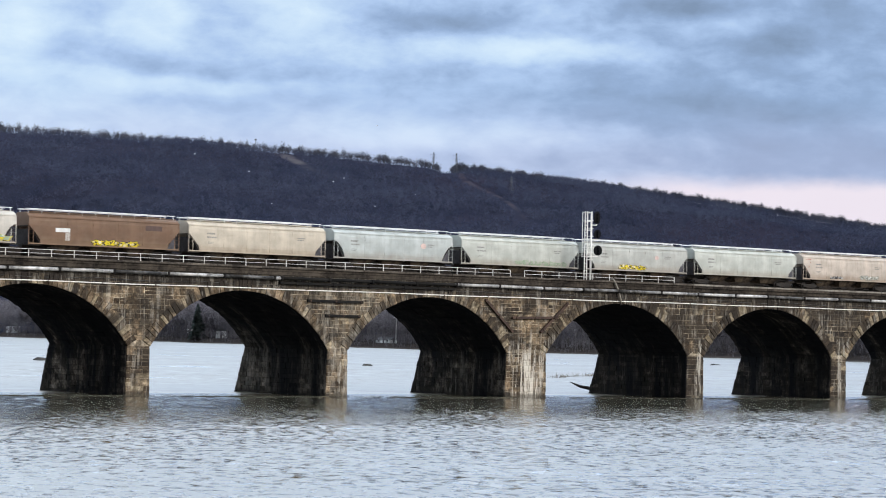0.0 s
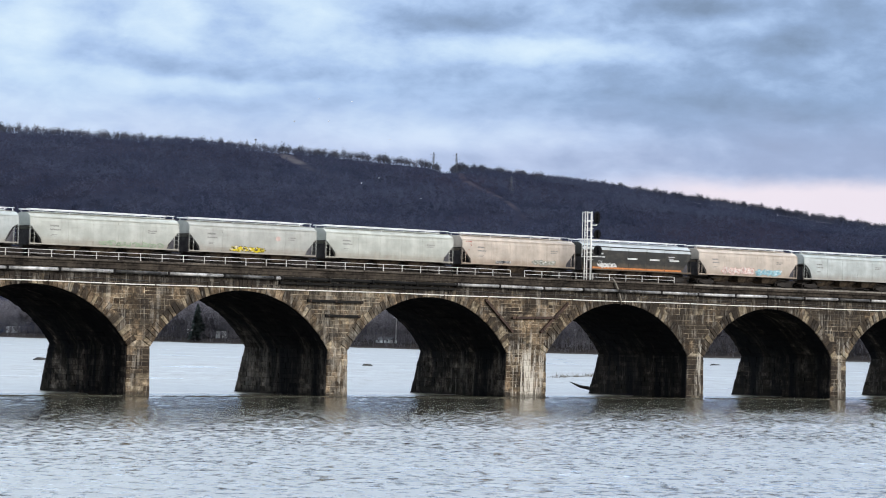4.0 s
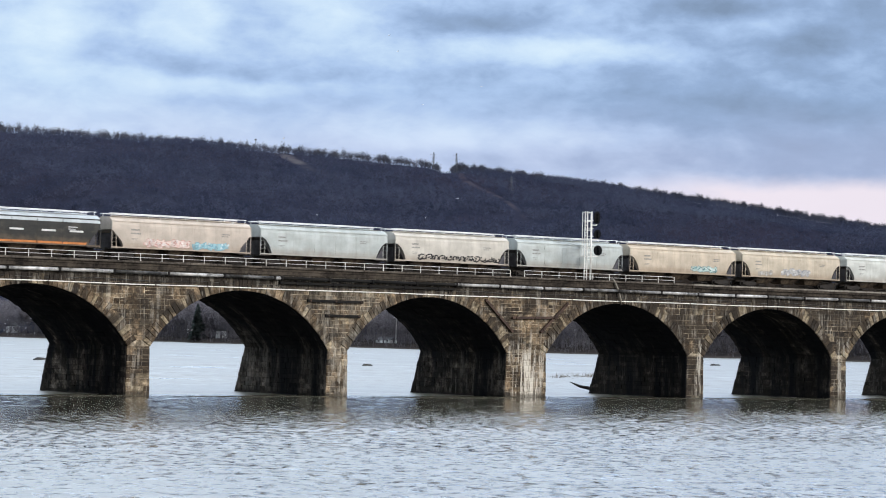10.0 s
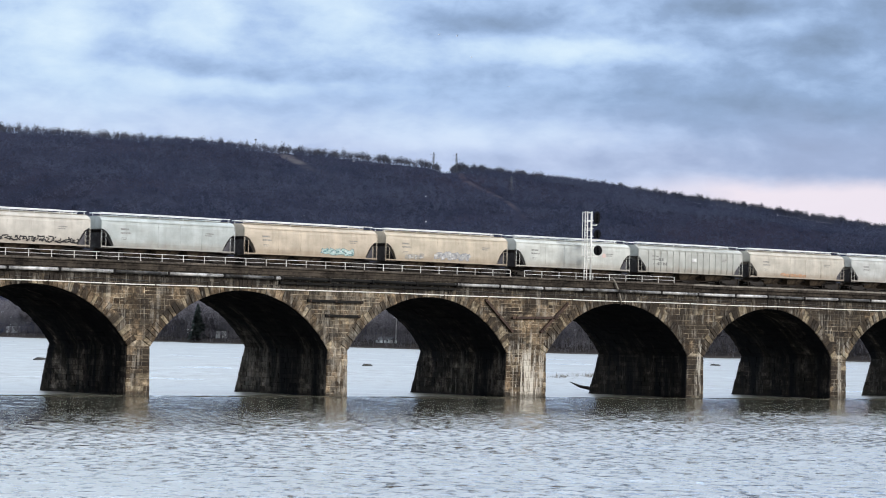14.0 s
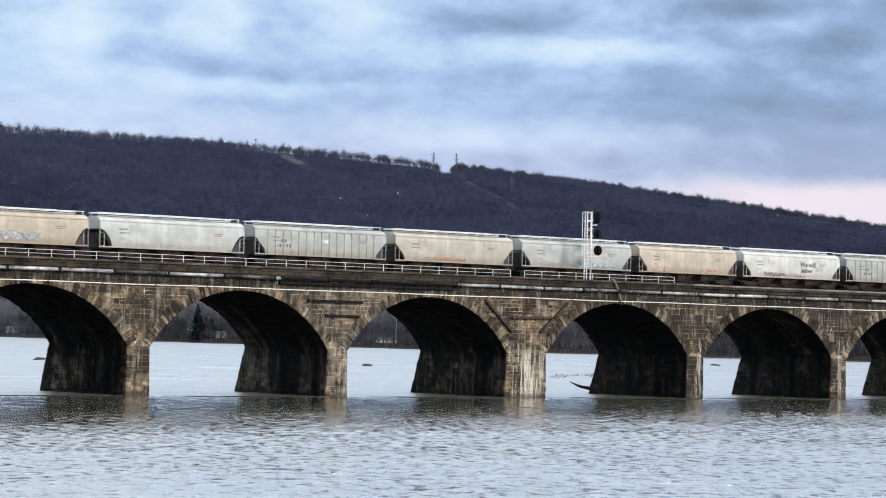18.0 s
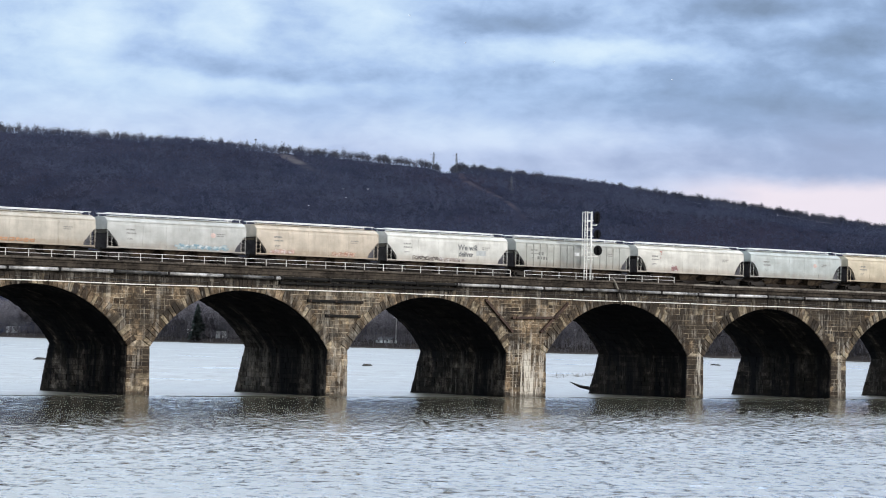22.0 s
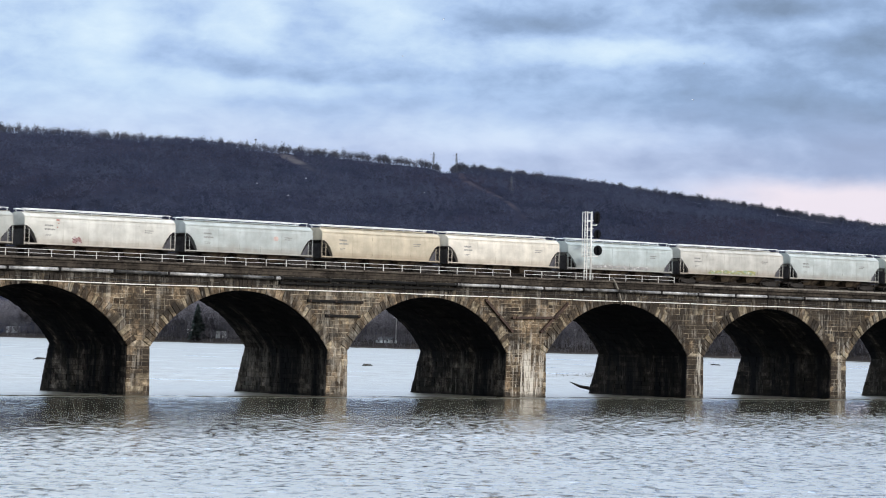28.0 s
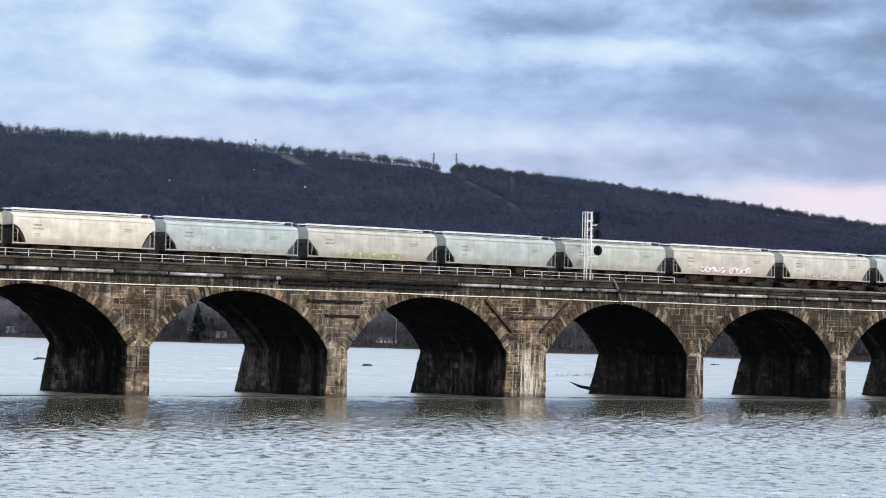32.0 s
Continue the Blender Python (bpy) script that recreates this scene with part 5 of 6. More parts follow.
WAGONS = [
    (-27.4, -10.3, WHITE, "pale cream covered hopper wagon with green graffiti", {"tags": [(0.72, 0.95, 1.4, 2.0, GREEN, YELLOW, 3, "green graffiti")]}),
    (-8.95, 8.13, BROWN, "rust-brown covered hopper wagon with a bright yellow graffiti tag", {"marks": False, "tags": [(0.42, 0.72, 1.32, 1.98, YELLOW, BLACK, 6, "bright yellow and black graffiti")]}),
    (9.27, 26.21, CREAM, "cream covered hopper wagon with faint stencilled marks", {}),
    (27.3, 43.23, PALEBLUE, "pale blue-green covered hopper wagon with a pink emblem", {"logo": (3.9, 2.95, 0.36, PINK)}),
    (44.48, 61.36, MINT, "pale mint covered hopper wagon with faded green graffiti", {"tags": [(0.46, 0.9, 1.42, 1.95, None, GREEN, 8, "faded green graffiti")]}),
    (62.6, 78.31, GREY, "light grey covered hopper wagon with yellow graffiti", {"logo": (3.0, 2.95, 0.3, PINK), "tags": [(0.32, 0.58, 1.38, 1.95, YELLOW, BLACK, 6, "yellow and black graffiti")]}),
    (79.54, 96.58, MINT, "clean pale mint covered hopper wagon", {}),
    (97.8, 114.15, PINKISH, "pinkish beige covered hopper wagon streaked with rust", {"dirt": 0.5, "tags": [(0.3, 0.42, 1.45, 1.8, SILVER, BLACK, 3, "small dark graffiti"), (0.62, 0.82, 1.45, 2.1, (0.42, 0.41, 0.35), (0.24, 0.25, 0.21), 4, "grey-green graffiti")]}),
    (115.32, 132.2, OLIVE, "black covered hopper wagon with pale roof and orange sill stripe", {"roof": (0.55, 0.57, 0.6), "tags": [(0.14, 0.30, 1.5, 2.1, CHALK, SILVER, 4, "white graffiti")]}),
    (133.51, 150.01, PINKISH, "pinkish beige covered hopper wagon with red and blue graffiti", {"tags": [(0.24, 0.55, 1.45, 2.35, (0.76, 0.62, 0.56), (0.60, 0.34, 0.30), 7, "pink and red graffiti"), (0.58, 0.83, 1.45, 2.2, (0.34, 0.56, 0.62), (0.20, 0.40, 0.50), 5, "dull blue graffiti")]}),
    (151.21, 167.52, PALEBLUE, "pale blue-grey covered hopper wagon", {}),
    (168.59, 184.35, WHITE, "cream-white covered hopper wagon with black graffiti letters", {"tags": [(0.2, 0.92, 1.45, 2.15, None, BLACK, 12, "long row of black graffiti")]}),
    (185.59, 201.32, PALEBLUE, "pale blue-green covered hopper wagon", {}),
    (202.5, 219.41, (0.60, 0.51, 0.40), "orange-cream covered hopper wagon with teal graffiti", {"dirt": 0.45, "tags": [(0.58, 0.82, 1.5, 2.25, (0.46, 0.60, 0.57), (0.10, 0.22, 0.24), 5, "teal graffiti")]}),
    (220.59, 237.43, BEIGE, "beige covered hopper wagon with faded tags", {"dirt": 0.45, "tags": [(0.16, 0.30, 1.5, 2.1, (0.44, 0.40, 0.34), SILVER, 4, "faded brown graffiti"), (0.40, 0.68, 1.55, 2.4, (0.46, 0.45, 0.44), (0.30, 0.31, 0.34), 6, "faded grey graffiti")]}),
    (238.72, 255.72, (0.60, 0.61, 0.57), "off-white covered hopper wagon", {"logo": (4.5, 2.9, 0.3, PINK)}),
    (257.08, 273.91, GREY, "grey ribbed covered hopper wagon with vertical side posts", {"ribs": True, "tags": []}),
    (275.16, 291.49, (0.57, 0.525, 0.45), "beige covered hopper wagon with an orange graffiti band", {"dirt": 0.45, "tags": [(0.32, 0.6, 1.5, 1.85, None, ORANGE, 6, "faded orange graffiti")]}),
    (292.8, 309.25, (0.53, 0.535, 0.51), "pale grey covered hopper wagon with blue graffiti", {"logo": (4.2, 2.95, 0.3, PINK), "tags": [(0.50, 0.86, 1.4, 1.95, (0.42, 0.50, 0.52), (0.24, 0.38, 0.46), 7, "dull blue graffiti")]}),
    (310.52, 326.14, (0.61, 0.53, 0.43), "cream covered hopper wagon with orange stains", {"dirt": 0.45, "tags": [(0.12, 0.30, 1.42, 1.9, (0.60, 0.44, 0.38), (0.52, 0.30, 0.26), 5, "faded pink graffiti"), (0.62, 0.80, 1.42, 1.95, (0.58, 0.42, 0.32), (0.42, 0.22, 0.16), 4, "rusty red graffiti")]}),
    (327.37, 344.0, (0.70, 0.69, 0.64), "white covered hopper wagon with a dark slogan", {"tags": [(0.2, 0.42, 1.4, 1.95, None, (0.13, 0.11, 0.10), 8, "dark scrawled graffiti"), (0.42, 0.64, 1.38, 1.8, (0.44, 0.38, 0.34), (0.26, 0.21, 0.19), 6, "brownish smeared graffiti")]}),
    (345.2, 362.3, (0.46, 0.465, 0.43), "grey ribbed covered hopper wagon with vertical side posts", {"ribs": True}),
    (363.54, 380.64, (0.68, 0.66, 0.60), "white covered hopper wagon with red graffiti marks", {"tags": [(0.31, 0.37, 1.42, 2.15, (0.36, 0.22, 0.21), (0.24, 0.10, 0.10), 2, "small dark red graffiti")]}),
    (381.83, 397.52, PALEBLUE, "pale blue-grey covered hopper wagon", {"logo": (3.2, 2.95, 0.3, PINK)}),
    (398.73, 414.39, (0.61, 0.53, 0.40), "yellowish cream covered hopper wagon", {}),
    (415.58, 431.5, (0.78, 0.72, 0.62), "cream-white covered hopper wagon", {}),
    (432.79, 448.94, (0.49, 0.54, 0.53), "pale grey-blue covered hopper wagon with grey graffiti", {"tags": [(0.2, 0.78, 1.4, 1.9, (0.42, 0.40, 0.38), SILVER, 8, "smudged grey graffiti")]}),
    (450.25, 467.21, (0.57, 0.55, 0.50), "cream covered hopper wagon with olive graffiti", {"dirt": 0.45, "tags": [(0.28, 0.72, 1.4, 1.9, (0.40, 0.38, 0.16), GREEN, 7, "olive graffiti")]}),
    (468.5, 484.23, PALEBLUE, "pale blue-green covered hopper wagon", {}),
    (485.57, 501.06, MINT, "pale mint covered hopper wagon", {"logo": (3.0, 2.95, 0.3, PINK)}),
    (502.41, 519.13, WHITE, "off-white covered hopper wagon with white and red graffiti", {"tags": [(0.25, 0.5, 1.45, 2.4, (0.88, 0.86, 0.85), (0.46, 0.24, 0.24), 5, "white and red graffiti"), (0.53, 0.76, 1.45, 2.35, (0.88, 0.84, 0.82), (0.46, 0.24, 0.24), 5, "white and red graffiti")]}),
    (520.58, 535.9, (0.62, 0.58, 0.52), "off-white covered hopper wagon with pinkish smears", {"tags": [(0.3, 0.8, 1.4, 1.85, (0.62, 0.46, 0.40), SILVER, 7, "pinkish graffiti")]}),
    (537.2, 553.9, PALEBLUE, "pale blue-grey covered hopper wagon", {}),
]
train = []
ROUNDED = (0, 3, 10, 11, 12, 13, 14, 15, 22, 23, 24, 25)
for i, (a, b, colour, words, extra) in enumerate(WAGONS):
    train.append(build_wagon(a, b, colour, words, rounded=i in ROUNDED, **extra))


def special_wagons():
    """Details that only one wagon has."""
    brown, black, slogan = train[1], train[8], train[20]
    flat("label_board", [(-5.6, 2.55), (-4.0, 2.55), (-4.0, 2.95), (-5.6, 2.95)], spray(CHALK), brown, "white stencil board")
    flat("label_board", [(-4.5, 1.75), (-4.0, 1.75), (-4.0, 2.5), (-4.5, 2.5)], spray((0.55, 0.5, 0.45)), brown, "white stencil board")
    flat("dark_patch", [(4.6, 3.1), (6.5, 3.1), (6.5, 3.6), (4.6, 3.6)], spray((0.09, 0.05, 0.04)), brown, "dark overpainted patch")
    flat("orange_stripe", [(-6.9, 1.42), (6.9, 1.42), (6.9, 1.62), (-6.9, 1.62)], spray((0.72, 0.27, 0.09)), black, "orange stripe along the sill")
    shell, zs = Shape(), (3.56, 3.74, 3.92, 4.04, 4.16, 4.32, 4.39)
    for side in (-1, 1):
        shell.add([(x, side * (wide(z) + 0.014), z + 0.006) for x in (-8.42, 8.42) for z in zs], [(i, i + 1, len(zs) + i + 1, len(zs) + i) for i in range(len(zs) - 1)])
    part("roof_shell", shell, paint((0.52, 0.56, 0.58), 0.2), black, "pale grey painted roof shell")
    for x in (-1.6, 1.9, 5.0):
        flat("stencil_bar", [(x, 2.6), (x + 1.5, 2.6), (x + 1.5, 2.78), (x, 2.78)], spray(CHALK), black, "white stencilled bar")
    lettering(slogan, "We will", 1.3, 2.75, 0.85, spray((0.15, 0.155, 0.16)), "dark slogan lettering")
    lettering(slogan, "deliver", 1.4, 2.05, 0.75, spray((0.15, 0.155, 0.16)), "dark slogan lettering")
    flat("emblem", [(3.9, 2.2), (5.2, 2.2), (5.2, 2.75), (3.9, 2.75)], spray((0.5, 0.52, 0.52)), slogan, "faded grey emblem")
    for ob, runs in ((train[7], ((-7.55, 2.3, 3.75), (-7.2, 2.7, 3.8), (-6.9, 3.2, 3.8))), (train[22], ((-4.95, 2.9, 3.8), (-4.8, 3.3, 3.8)))):
        for x, z0, z1 in runs:
            flat("paint_run", [(x - 0.04, z0), (x + 0.05, z0 + 0.1), (x + 0.12, z1), (x - 0.12, z1)], spray((0.40, 0.17, 0.13)), ob, "dark red run of paint")
    for ob in (train[16], train[21]):
        for x, z, n in ((-5.2, 2.62, 2), (-5.4, 2.12, 4)):
            for i in range(n):
                flat("stencil_block", [(x + i * 0.42, z), (x + i * 0.42 + 0.27, z), (x + i * 0.42 + 0.27, z + 0.34), (x + i * 0.42, z + 0.34)], spray((0.20, 0.20, 0.19)), ob, "dark stencilled block", 0.02)
    for w in (train[16], train[21]):
        flat("placard", [(0.0, 2.7), (0.7, 2.7), (0.7, 3.1), (0.0, 3.1)], spray(CHALK), w, "small white placard", 0.11)


special_wagons()


# ---- trees, houses and small things ----
def bare_tree(seed, twigs, limbs, trunk=True):
    """A leafless tree one unit high: trunk, limbs and thin twigs as slim triangles."""
    rg = np.random.RandomState(seed)
    v, f = [], []

    def spike(a, b, w):
        d = np.array(b) - np.array(a)
        s = np.cross(d, rg.normal(size=3))
        s = s / (np.linalg.norm(s) + 1e-9) * w
        n = len(v)
        v.extend([np.array(a) - s, np.array(a) + s, np.array(b)])
        f.append((n, n + 1, n + 2))
    for t in range(3 if trunk else 0):
        ang = t * 2.1
        o = np.array([math.cos(ang), math.sin(ang), 0]) * 0.014
        n = len(v)
        v.extend([o, np.array([math.cos(ang + 2.1), math.sin(ang + 2.1), 0]) * 0.014, np.array([0, 0, 0.72])])
        f.append((n, n + 1, n + 2))
    for i in range(limbs):
        h = rg.uniform(0.28, 0.7) if trunk else rg.uniform(-0.1, 0.68)
        ang = rg.uniform(0, 6.28)
        ln = rg.uniform(0.18, 0.38) * (1.1 - 0.45 * h)
        end = np.array([math.cos(ang) * ln, math.sin(ang) * ln, h + rg.uniform(0.15, 0.34)])
        spike((0, 0, h), end, 0.011)
        for j in range(twigs):
            k = rg.uniform(0.3, 1.0)
            s = np.array([0, 0, h]) * (1 - k) + end * k
            d = rg.normal(size=3) * np.array([0.09, 0.09, 0.06]) * (1 if trunk else 1.4) + np.array([0, 0, 0.07])
            spike(s, s + d, 0.012 if trunk else 0.020)
    return np.array(v), np.array(f)


def crest_tree(seed):
    """A tall bare woodland tree one unit high: a thin bole and a rounded, see-through crown of rising limbs."""
    rg = np.random.RandomState(seed)
    v, f = [], []

    def spike(a, b, w):
        s = np.cross(b - a, rg.normal(size=3))
        s = s / (np.linalg.norm(s) + 1e-9) * w
        n = len(v)
        v.extend([a - s, a + s, b])
        f.append((n, n + 1, n + 2))
    lean = rg.normal(size=2) * 0.04
    axis = lambda h: np.array([lean[0] * h, lean[1] * h, h])
    for _ in range(2):
        spike(axis(0.0), axis(0.85), 0.022)
    for i in range(13):
        h = rg.uniform(0.35, 0.7)
        ang, up = rg.uniform(0, 6.28), rg.uniform(-0.5, 1.0)
        ring = math.sqrt(max(0.0, 1 - up * up))
        end = axis(0.68) + np.array([math.cos(ang) * ring * 0.25, math.sin(ang) * ring * 0.25, up * 0.30])
        spike(axis(h), end, 0.008)
        for j in range(6):
            k = rg.uniform(0.45, 1.0)
            a = axis(h) * (1 - k) + end * k
            spike(a, a + rg.normal(size=3) * np.array([0.06, 0.06, 0.045]) + np.array([0, 0, 0.035]), 0.0065)
    return np.array(v), np.array(f)


def scatter(kinds, spots, heights, seed):
    """Copies of the template trees, joined: spots are rows of x, y, z."""
    rg = np.random.RandomState(seed)
    vs, fs, n = [], [], 0
    pick = rg.randint(0, len(kinds), len(spots))
    for kind in range(len(kinds)):
        v, f = kinds[kind]
        m = np.where(pick == kind)[0]
        if not len(m):
            continue
        a = rg.uniform(0, 6.28, len(m))
        c, s = np.cos(a)[:, None], np.sin(a)[:, None]
        h = heights[m][:, None]
        wide_by = rg.uniform(0.85, 1.3, len(m))[:, None]
        x = (v[None, :, 0] * c - v[None, :, 1] * s) * h * wide_by + spots[m, 0][:, None]
        y = (v[None, :, 0] * s + v[None, :, 1] * c) * h * wide_by + spots[m, 1][:, None]
        z = v[None, :, 2] * h + spots[m, 2][:, None]
        vs.append(np.stack([x, y, z], -1).reshape(-1, 3))
        fs.append((f[None] + (np.arange(len(m)) * len(v))[:, None, None]).reshape(-1, 3) + n)
        n += len(m) * len(v)
    return np.concatenate(vs), np.concatenate(fs)


def polar(r, az):
    a = np.radians(az)
    return EYE[0] + r * np.sin(a), EYE[1] + r * np.cos(a)


def build_woods():
    rg = np.random.RandomState(3)
    fine = [bare_tree(i, 9, 9) for i in range(6)]
    coarse = [bare_tree(20 + i, 4, 6) for i in range(5)]
    brush = [bare_tree(40 + i, 8, 9, False) for i in range(4)]
    az = np.concatenate([rg.uniform(26.0, 49.5, 2300), rg.uniform(37.5, 49.5, 2200)])
    az = az[np.abs(az - 37.73) > 0.13]
    r = rg.uniform(2965, 3025, len(az))
    x, y = polar(r, az)
    h = rg.uniform(12.0, 16.5, len(az)) * (0.96 + 0.14 * np.sin(az * 9) * np.sin(az * 23 + 1)) * (1 - 0.08 * smooth((az - 35) / 7))
    slim = [crest_tree(80 + i) for i in range(8)]
    v, f = scatter(slim, np.stack([x, y, ground_height(x, y) - 0.4], 1), h, 4)
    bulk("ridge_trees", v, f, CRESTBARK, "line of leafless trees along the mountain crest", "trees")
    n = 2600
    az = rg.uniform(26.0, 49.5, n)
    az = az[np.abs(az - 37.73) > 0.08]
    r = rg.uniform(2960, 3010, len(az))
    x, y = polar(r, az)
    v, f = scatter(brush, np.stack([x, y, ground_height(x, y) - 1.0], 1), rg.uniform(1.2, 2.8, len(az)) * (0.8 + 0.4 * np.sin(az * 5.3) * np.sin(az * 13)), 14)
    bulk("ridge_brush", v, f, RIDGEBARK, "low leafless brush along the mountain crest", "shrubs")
    n = 20000
    az, r = rg.uniform(26.5, 49.0, n), 1650 + 1215 * rg.uniform(0, 1, n)**0.7
    # the power line's clearing runs down from the notch
    keep = np.ones(n, bool)
    for ahead in (0, 15, 30, 45):
        q = r + ahead
        cut = 37.85 + (2985 - q) * 0.0009 + np.maximum(0, 2664 - q) * 0.0043
        scree = 33.79 + (2990 - q) * 0.00125 + np.maximum(0, 2676 - q) * 0.0062
        keep &= ((np.abs(az - cut) > 0.07) | (q < 2390)) & ((np.abs(az - scree) > 0.14) | (q < 2600))
    az, r = az[keep], r[keep]
    x, y = polar(r, az)
    v, f = scatter([bare_tree(60 + i, 5, 6, False) for i in range(5)], np.stack([x, y, ground_height(x, y) - 1.5], 1), rg.uniform(8, 13, len(az)) * (1 - 0.55 * smooth((r - 2620) / 240) * (1 - 0.75 * smooth((az - 37) / 2.5))), 5)
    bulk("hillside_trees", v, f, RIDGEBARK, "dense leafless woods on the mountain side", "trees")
    n = 4200
    y = rg.uniform(430, 1500, n)
    x = shore(y) + 10 + 240 * rg.uniform(0, 1, n)**1.6
    v, f = scatter(fine, np.stack([x, y, ground_height(x, y) - 0.2], 1), rg.uniform(9, 22, n), 6)
    bulk("riverside_trees", v, f, BARK, "leafless grey trees along the far river bank", "trees")
    n = 5200
    y = rg.uniform(430, 1500, n)
    x = shore(y) - 1 + 34 * rg.uniform(0, 1, n)
    v, f = scatter(coarse, np.stack([x, y, ground_height(x, y) - 0.2], 1), rg.uniform(2.2, 6.0, n), 8)
    bulk("bank_scrub", v, f, BARK, "low leafless scrub on the far river bank", "shrubs")


def conifer(x, y, h, seed):
    z = float(ground_height(x, y))
    ob = thing("conifer", pose(x, y, z - 0.1), "tall dark green conifer on the far bank", "tree", "conifers on the far bank")
    rg = random.Random(seed)
    part("trunk", Shape().tube([(0, 0, 0), (0, 0, h * 0.95)], [0.25, 0.04], 6), BARK, ob)
    s = Shape()
    for i in range(620):
        t = rg.uniform(0.1, 1.0)
        a = rg.uniform(0, 6.28)
        ln = h * 0.30 * (1.05 - t)**0.8 * rg.uniform(0.5, 1.2) + 0.2
        b = Vector((math.cos(a) * ln, math.sin(a) * ln, h * t - ln * rg.uniform(0.15, 0.5)))
        q = Vector((-math.sin(a), math.cos(a), 0)) * ln * 0.34
        o = Vector((0, 0, h * t))
        mid = o.lerp(b, 0.6)
        s.add([o, mid + q, b, mid - q, mid + Vector((0, 0, -0.35))], [(0, 1, 4), (1, 2, 4), (2, 3, 4), (3, 0, 4)])
    part("crown", s, PINE, ob)


def house(x, y, w, d, h, turn):
    z = float(ground_height(x, y))
    ob = thing("house", pose(x, y, z - 0.3, 0, 0, turn), "small white clapboard house on the far bank", "house", "houses on the far bank")
    part("wall", Shape().box(-w / 2, w / 2, -d / 2, d / 2, 0, h, 0.03), SIDING, ob)
    s = Shape()
    s.add([(-w / 2 - 0.4, -d / 2 - 0.4, h), (-w / 2 - 0.4, d / 2 + 0.4, h), (-w / 2 - 0.4, 0, h + d * 0.38), (w / 2 + 0.4, -d / 2 - 0.4, h), (w / 2 + 0.4, d / 2 + 0.4, h), (w / 2 + 0.4, 0, h + d * 0.38)],
          [(0, 1, 2), (3, 5, 4), (0, 2, 5, 3), (1, 4, 5, 2), (0, 3, 4, 1)])
    rf = part("roof", s, ROOFING, ob)
    part("chimney", Shape().box(w * 0.2, w * 0.2 + 0.7, -0.4, 0.4, h, h + d * 0.38 + 0.9), ROOFING, rf)
    for fy in (-1, 1):
        for fx in (-0.3, 0.0, 0.3):
            win = part("window", Shape().box(w * fx - 0.55, w * fx + 0.55, fy * d / 2 - 0.06, fy * d / 2 + 0.06, h * 0.4, h * 0.4 + 1.4, 0.02), SIDING, ob)
            part("pane", Shape().box(w * fx - 0.45, w * fx + 0.45, fy * d / 2 - 0.08, fy * d / 2 + 0.08, h * 0.4 + 0.1, h * 0.4 + 1.3), WINDOWGLASS, win)
    part("door", Shape().box(-w / 2 - 0.05, -w / 2 + 0.05, -0.5, 0.5, 0.3, 2.4), ROOFING, ob)


def pylon(az, r, h):
    x, y = polar(r, az)
    ob = thing("transmission_tower", pose(x, y, float(ground_height(x, y)) - 0.3), "thin lattice power transmission tower on the wooded ridge", "pylon", "power towers on the ridge")
    for sx in (-1, 1):
        for sy in (-1, 1):
            part("leg", Shape().bar((sx * 1.7, sy * 1.7, 0), (sx * 0.4, sy * 0.4, h), 0.13 if r > 2700 else 0.07), TOWERSTEEL, ob)
    for i in range(7):
        z0, z1 = h * i / 7, h * (i + 1) / 7
        w0, w1 = 1.7 - 1.3 * i / 7, 1.7 - 1.3 * (i + 1) / 7
        for a, b in (((-1, -1), (1, -1)), ((1, -1), (1, 1)), ((1, 1), (-1, 1)), ((-1, 1), (-1, -1))):
            part("brace", Shape().bar((a[0] * w0, a[1] * w0, z0), (b[0] * w1, b[1] * w1, z1), 0.045), TOWERSTEEL, ob)
    for z in (h * 0.72, h * 0.88):
        part("cross_arm", Shape().bar((-4, 2, z), (4, -2, z), 0.09), TOWERSTEEL, ob)


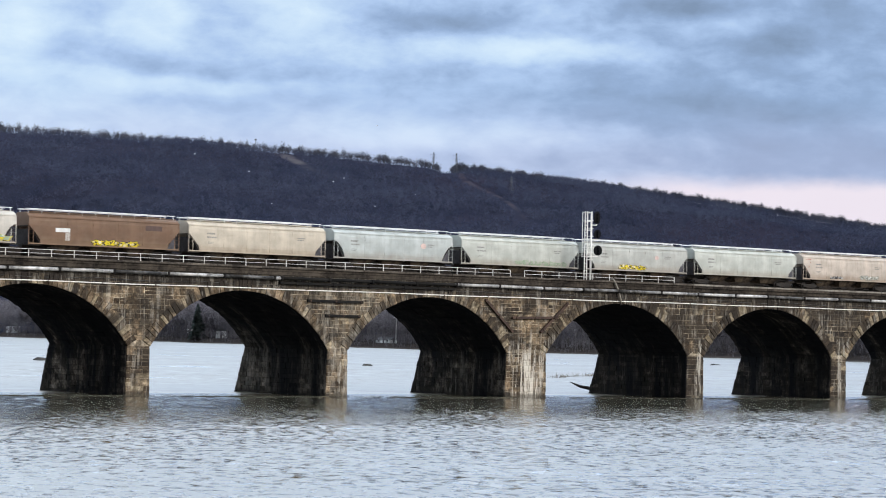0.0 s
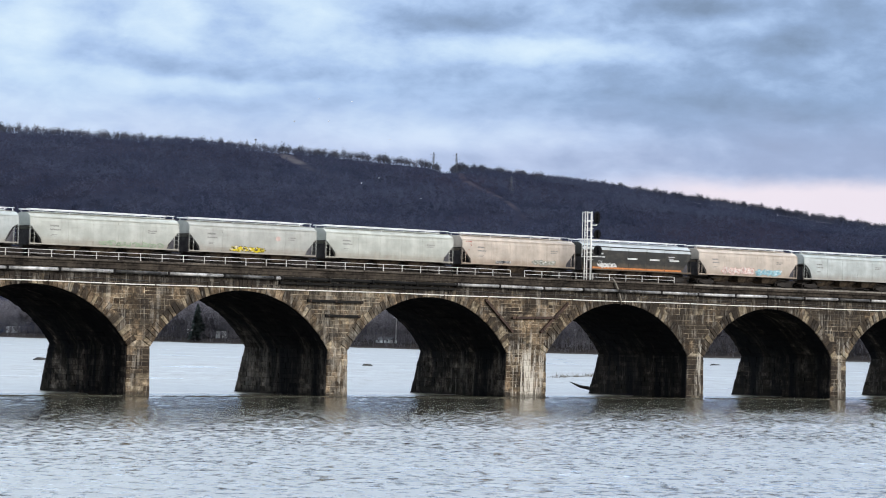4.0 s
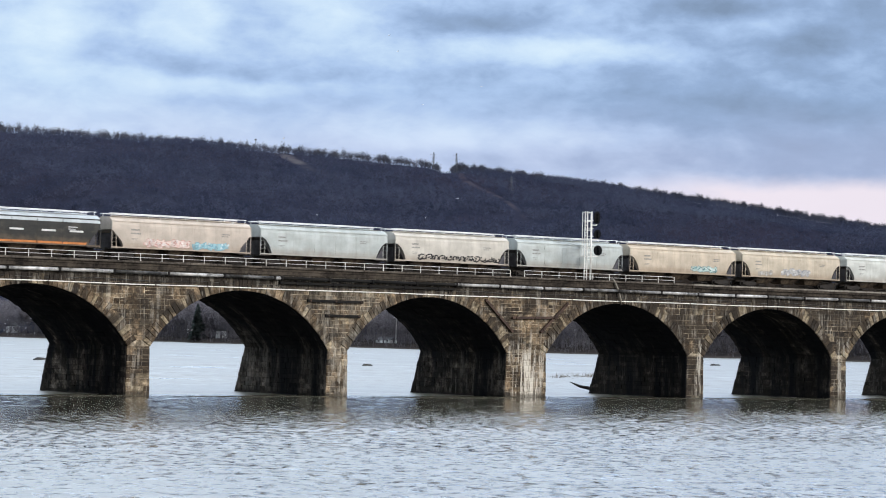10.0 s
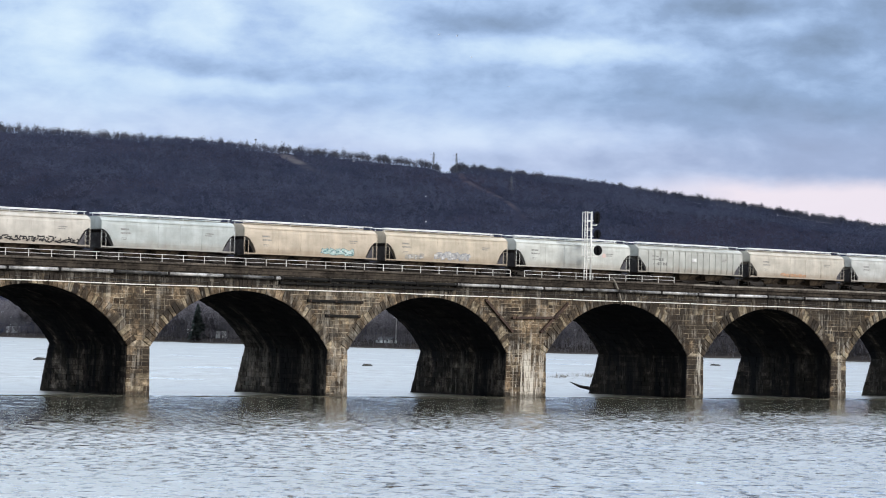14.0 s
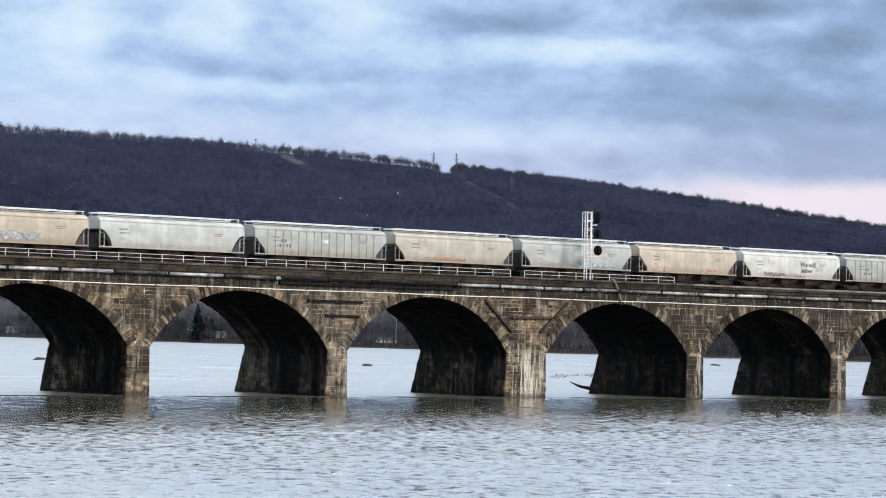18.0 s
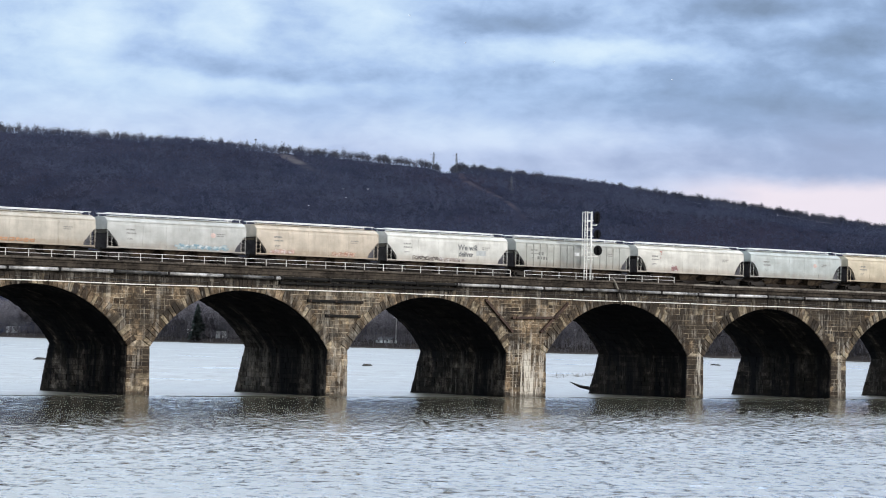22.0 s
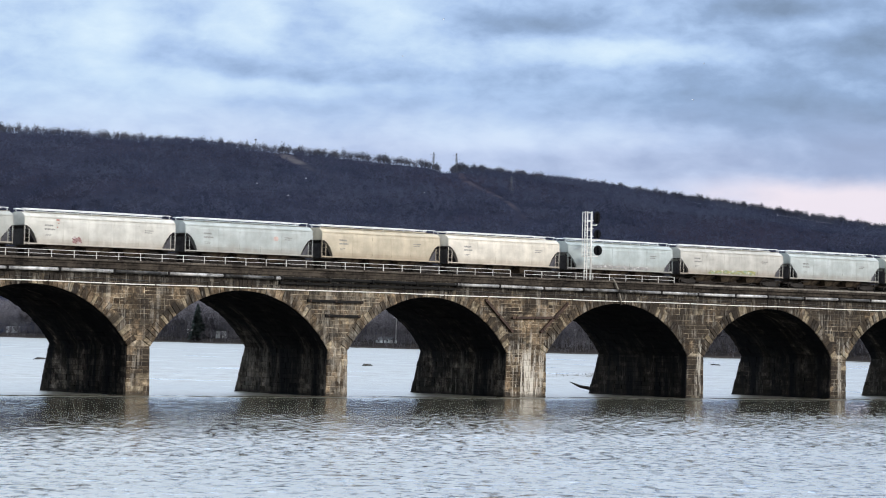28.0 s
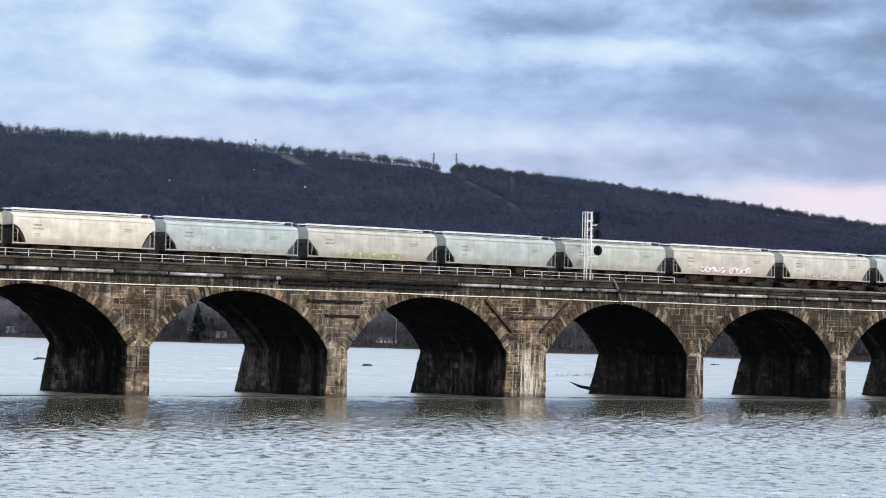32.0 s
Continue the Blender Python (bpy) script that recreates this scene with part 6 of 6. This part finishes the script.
def small_things():
    for x, y, h, sd in ((656, 1027, 20, 1), (697, 1040, 11, 3), (735, 1235, 14, 4)):
        conifer(x, y, h, sd)
    for x, y, w, d, h, t in ((669, 1022, 7.5, 6, 4.4, 60), (677, 1000, 7, 6, 4.2, -30), (678, 1289, 8, 6, 4.5, 35), (687, 1258.5, 7, 6, 4.5, 10), (696, 1315, 8, 6, 4.5, -20), (657, 845.5, 17, 4, 1.7, 80), (707, 1118, 5, 4, 2.6, 15)):
        house(x, y, w, d, h, t)
    for az, r, h in ((37.46, 2960, 23), (37.975, 2960, 25), (39.23, 2560, 19)):
        pylon(az, r, h)
    for az, h, words in ((33.44, 19, "slender mast with a small cabin on the mountain crest"), (37.07, 15, "thin pale pole on the mountain crest")):
        x, y = polar(2996, az)
        ob = thing("ridge_mast", pose(x, y, float(ground_height(x, y)) - 0.3), words, "mast", "masts on the ridge")
        part("pole", Shape().tube([(0, 0, 0), (0, 0, h)], [0.35, 0.25], 6), POLEWOOD if h < 16 else TOWERSTEEL, ob)
        if h > 16:
            part("cabin", Shape().box(-1.0, 1.0, -1.0, 1.0, h - 1.6, h, 0.1), TOWERSTEEL, ob)
    # a pale pole on the far bank
    x, y = 650, 828
    ob = thing("utility_pole", pose(x, y, float(ground_height(x, y)) - 0.2), "pale wooden utility pole on the far bank", "pole")
    part("pole", Shape().tube([(0, 0, 0), (0, 0, 13.5)], [0.28, 0.2], 8), POLEWOOD, ob)
    part("lamp_arm", Shape().bar((0, 0, 13.2), (-2.6, -1.2, 13.6), 0.14), POLEWOOD, ob)
    # driftwood caught on a pier
    ob = thing("drift_log", pose(78.0, 18.5, 0.05), "dark forked driftwood log lodged against a pier", "log")
    part("trunk", Shape().tube([(2.2, -2.6, -0.15), (0, 0, 0.15), (-0.6, 0.9, 0.35), (-1.7, 2.1, 0.65), (-2.5, 3.0, 1.15)], [0.22, 0.26, 0.24, 0.17, 0.04], 8), DRIFTWOOD, ob, smooth=True)
    part("branch", Shape().tube([(0.2, 0.2, 0.1), (0.9, 1.2, 0.2), (1.6, 1.5, -0.2)], [0.12, 0.09, 0.04], 6), DRIFTWOOD, ob)
    rg = random.Random(5)
    for x, y, w in ((120.3, 235.4, 4.2), (183.6, 212.1, 2.6), (385, 317.8, 3.6)):
        ob = thing("river_rock", pose(x, y, 0.2), "low dark wet rock breaking the river surface", "rock", "rocks in the river")
        s = Shape()
        n, m = 12, 4
        pts = []
        for j in range(m):
            for i in range(n):
                t = 2 * math.pi * i / n
                k = (1 - (j / m)**2)**0.5 * rg.uniform(0.85, 1.12)
                pts.append((w / 2 * k * math.cos(t), w / 3 * k * math.sin(t), -0.55 + 0.24 * j * rg.uniform(0.8, 1.2)))
        s.add(pts, [(j * n + i, j * n + (i + 1) % n, (j + 1) * n + (i + 1) % n, (j + 1) * n + i) for j in range(m - 1) for i in range(n)] + [tuple(range((m - 1) * n, m * n))])
        part("rock", s, RIVERROCK, ob)
    v, f = [], []
    rs = np.random.RandomState(9)
    for i in range(170):
        k = rs.uniform()
        c = np.array([150 + 24 * k, 112.5 + 17 * k + rs.normal() * 1.2, -0.1])
        tip = c + np.array([rs.normal() * 0.3, rs.normal() * 0.3, rs.uniform(0.3, 0.9) * (0.4 + 0.8 * math.sin(k * 9)**2)])
        n = len(v)
        v += [c + (0.07, 0, 0), c - (0.07, 0, 0), tip]
        f.append((n, n + 1, n + 2))
    bulk("reeds", np.array(v), np.array(f), REED, "sparse dead reeds standing in shallow water", "reeds")


GULL = surface("white_gull_feathers", (0.72, 0.72, 0.73), (0.50, 0.51, 0.53), 0.8, fine=4.0, coarse=1.0, bump=0.0, local=True)
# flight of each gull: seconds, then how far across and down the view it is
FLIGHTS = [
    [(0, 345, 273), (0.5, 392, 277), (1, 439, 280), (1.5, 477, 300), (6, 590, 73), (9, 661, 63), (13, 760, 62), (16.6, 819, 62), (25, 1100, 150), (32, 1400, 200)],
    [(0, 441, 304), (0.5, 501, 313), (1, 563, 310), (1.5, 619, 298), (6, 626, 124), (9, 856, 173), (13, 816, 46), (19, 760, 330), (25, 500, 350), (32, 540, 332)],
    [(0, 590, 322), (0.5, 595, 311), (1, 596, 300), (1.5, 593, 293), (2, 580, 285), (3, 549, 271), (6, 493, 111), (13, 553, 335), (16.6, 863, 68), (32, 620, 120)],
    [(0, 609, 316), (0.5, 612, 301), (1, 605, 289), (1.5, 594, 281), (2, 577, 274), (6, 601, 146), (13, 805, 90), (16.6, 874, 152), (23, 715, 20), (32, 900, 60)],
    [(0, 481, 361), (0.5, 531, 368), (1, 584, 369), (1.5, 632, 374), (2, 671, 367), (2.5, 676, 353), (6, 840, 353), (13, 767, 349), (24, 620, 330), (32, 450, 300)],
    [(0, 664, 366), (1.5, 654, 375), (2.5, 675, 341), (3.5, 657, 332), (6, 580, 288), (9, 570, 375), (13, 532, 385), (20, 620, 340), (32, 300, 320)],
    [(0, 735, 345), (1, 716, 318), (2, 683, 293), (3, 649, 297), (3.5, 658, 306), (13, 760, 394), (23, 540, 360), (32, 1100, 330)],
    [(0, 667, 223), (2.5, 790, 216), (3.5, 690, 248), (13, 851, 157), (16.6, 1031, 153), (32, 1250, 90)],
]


rf = random.Random(21)
FLOCK = []
for i in range(13):
    ox, oy = rf.uniform(-34, 44), rf.uniform(-14, 12)
    wob = lambda s: rf.uniform(-s, s)
    FLOCK.append([(0, -150 + ox, 596 + oy), (6.8, -70 + ox, 598 + oy), (8.2, 24 + ox, 590 + oy + wob(3)), (9.0, 34 + ox + wob(8), 580 + oy + wob(4)),
                  (10.0, 26 + ox + wob(10), 576 + oy + wob(5)), (11.0, 20 + ox + wob(10), 574 + oy + wob(5)), (12.0, 8 + ox + wob(12), 572 + oy + wob(6)),
                  (13.0, 4 + ox + wob(12), 571 + oy + wob(6)), (14.0, -20 + ox, 566 + oy), (16.0, -90 + ox, 560 + oy), (32.0, -420 + ox, 500 + oy)])


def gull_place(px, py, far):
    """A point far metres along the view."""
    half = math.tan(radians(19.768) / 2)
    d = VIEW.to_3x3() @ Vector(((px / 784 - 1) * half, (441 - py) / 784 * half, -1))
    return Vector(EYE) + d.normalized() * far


flaps = []


def build_gulls():
    out = []
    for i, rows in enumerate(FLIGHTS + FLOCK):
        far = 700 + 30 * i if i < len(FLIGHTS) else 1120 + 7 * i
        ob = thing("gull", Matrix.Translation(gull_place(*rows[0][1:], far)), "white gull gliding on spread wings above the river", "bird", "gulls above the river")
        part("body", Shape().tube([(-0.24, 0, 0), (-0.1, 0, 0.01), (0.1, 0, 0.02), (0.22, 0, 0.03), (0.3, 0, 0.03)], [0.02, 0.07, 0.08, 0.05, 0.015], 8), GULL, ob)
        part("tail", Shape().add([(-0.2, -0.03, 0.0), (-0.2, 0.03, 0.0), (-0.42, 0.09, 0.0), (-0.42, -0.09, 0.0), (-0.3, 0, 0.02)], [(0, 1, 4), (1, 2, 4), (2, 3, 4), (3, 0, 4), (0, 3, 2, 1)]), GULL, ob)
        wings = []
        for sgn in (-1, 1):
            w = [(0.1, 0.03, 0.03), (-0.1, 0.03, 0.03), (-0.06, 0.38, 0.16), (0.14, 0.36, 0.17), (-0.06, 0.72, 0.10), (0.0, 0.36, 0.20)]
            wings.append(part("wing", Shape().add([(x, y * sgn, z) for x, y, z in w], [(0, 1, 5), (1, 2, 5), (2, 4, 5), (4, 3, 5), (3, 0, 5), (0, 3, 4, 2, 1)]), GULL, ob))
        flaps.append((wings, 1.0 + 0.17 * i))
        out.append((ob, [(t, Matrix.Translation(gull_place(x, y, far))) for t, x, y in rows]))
    return out


build_woods()
small_things()
gulls = build_gulls()


# ---- everything that moves ----
def motions():
    for ob, (a, b, *_) in zip(train, WAGONS):
        mid = (a + b) / 2
        walk(ob, [(t, pose(mid - SPEED * t, TRACK_Y, RAIL_Z)) for t in (0.0, 8.0, 16.0, 24.0, SECONDS)])
    walk(cloud_sky, [(t, pose(*EYE, 0, 0, -2.34 * t / SECONDS)) for t in (0.0, 16.0, SECONDS)])
    for ob, rows in gulls:
        walk(ob, rows)
    for wings, rate in flaps:
        for sgn, wing in zip((-1, 1), wings):
            walk(wing, [(t * 0.125, pose(0, 0, 0, sgn * (6 + 24 * math.sin(t * 0.125 * 6.28 * rate)), 0, 0)) for t in range(257)])
    walk(river, [(t, pose(0, -0.5 * t, -0.09)) for t in (0.0, 16.0, SECONDS)])


motions()
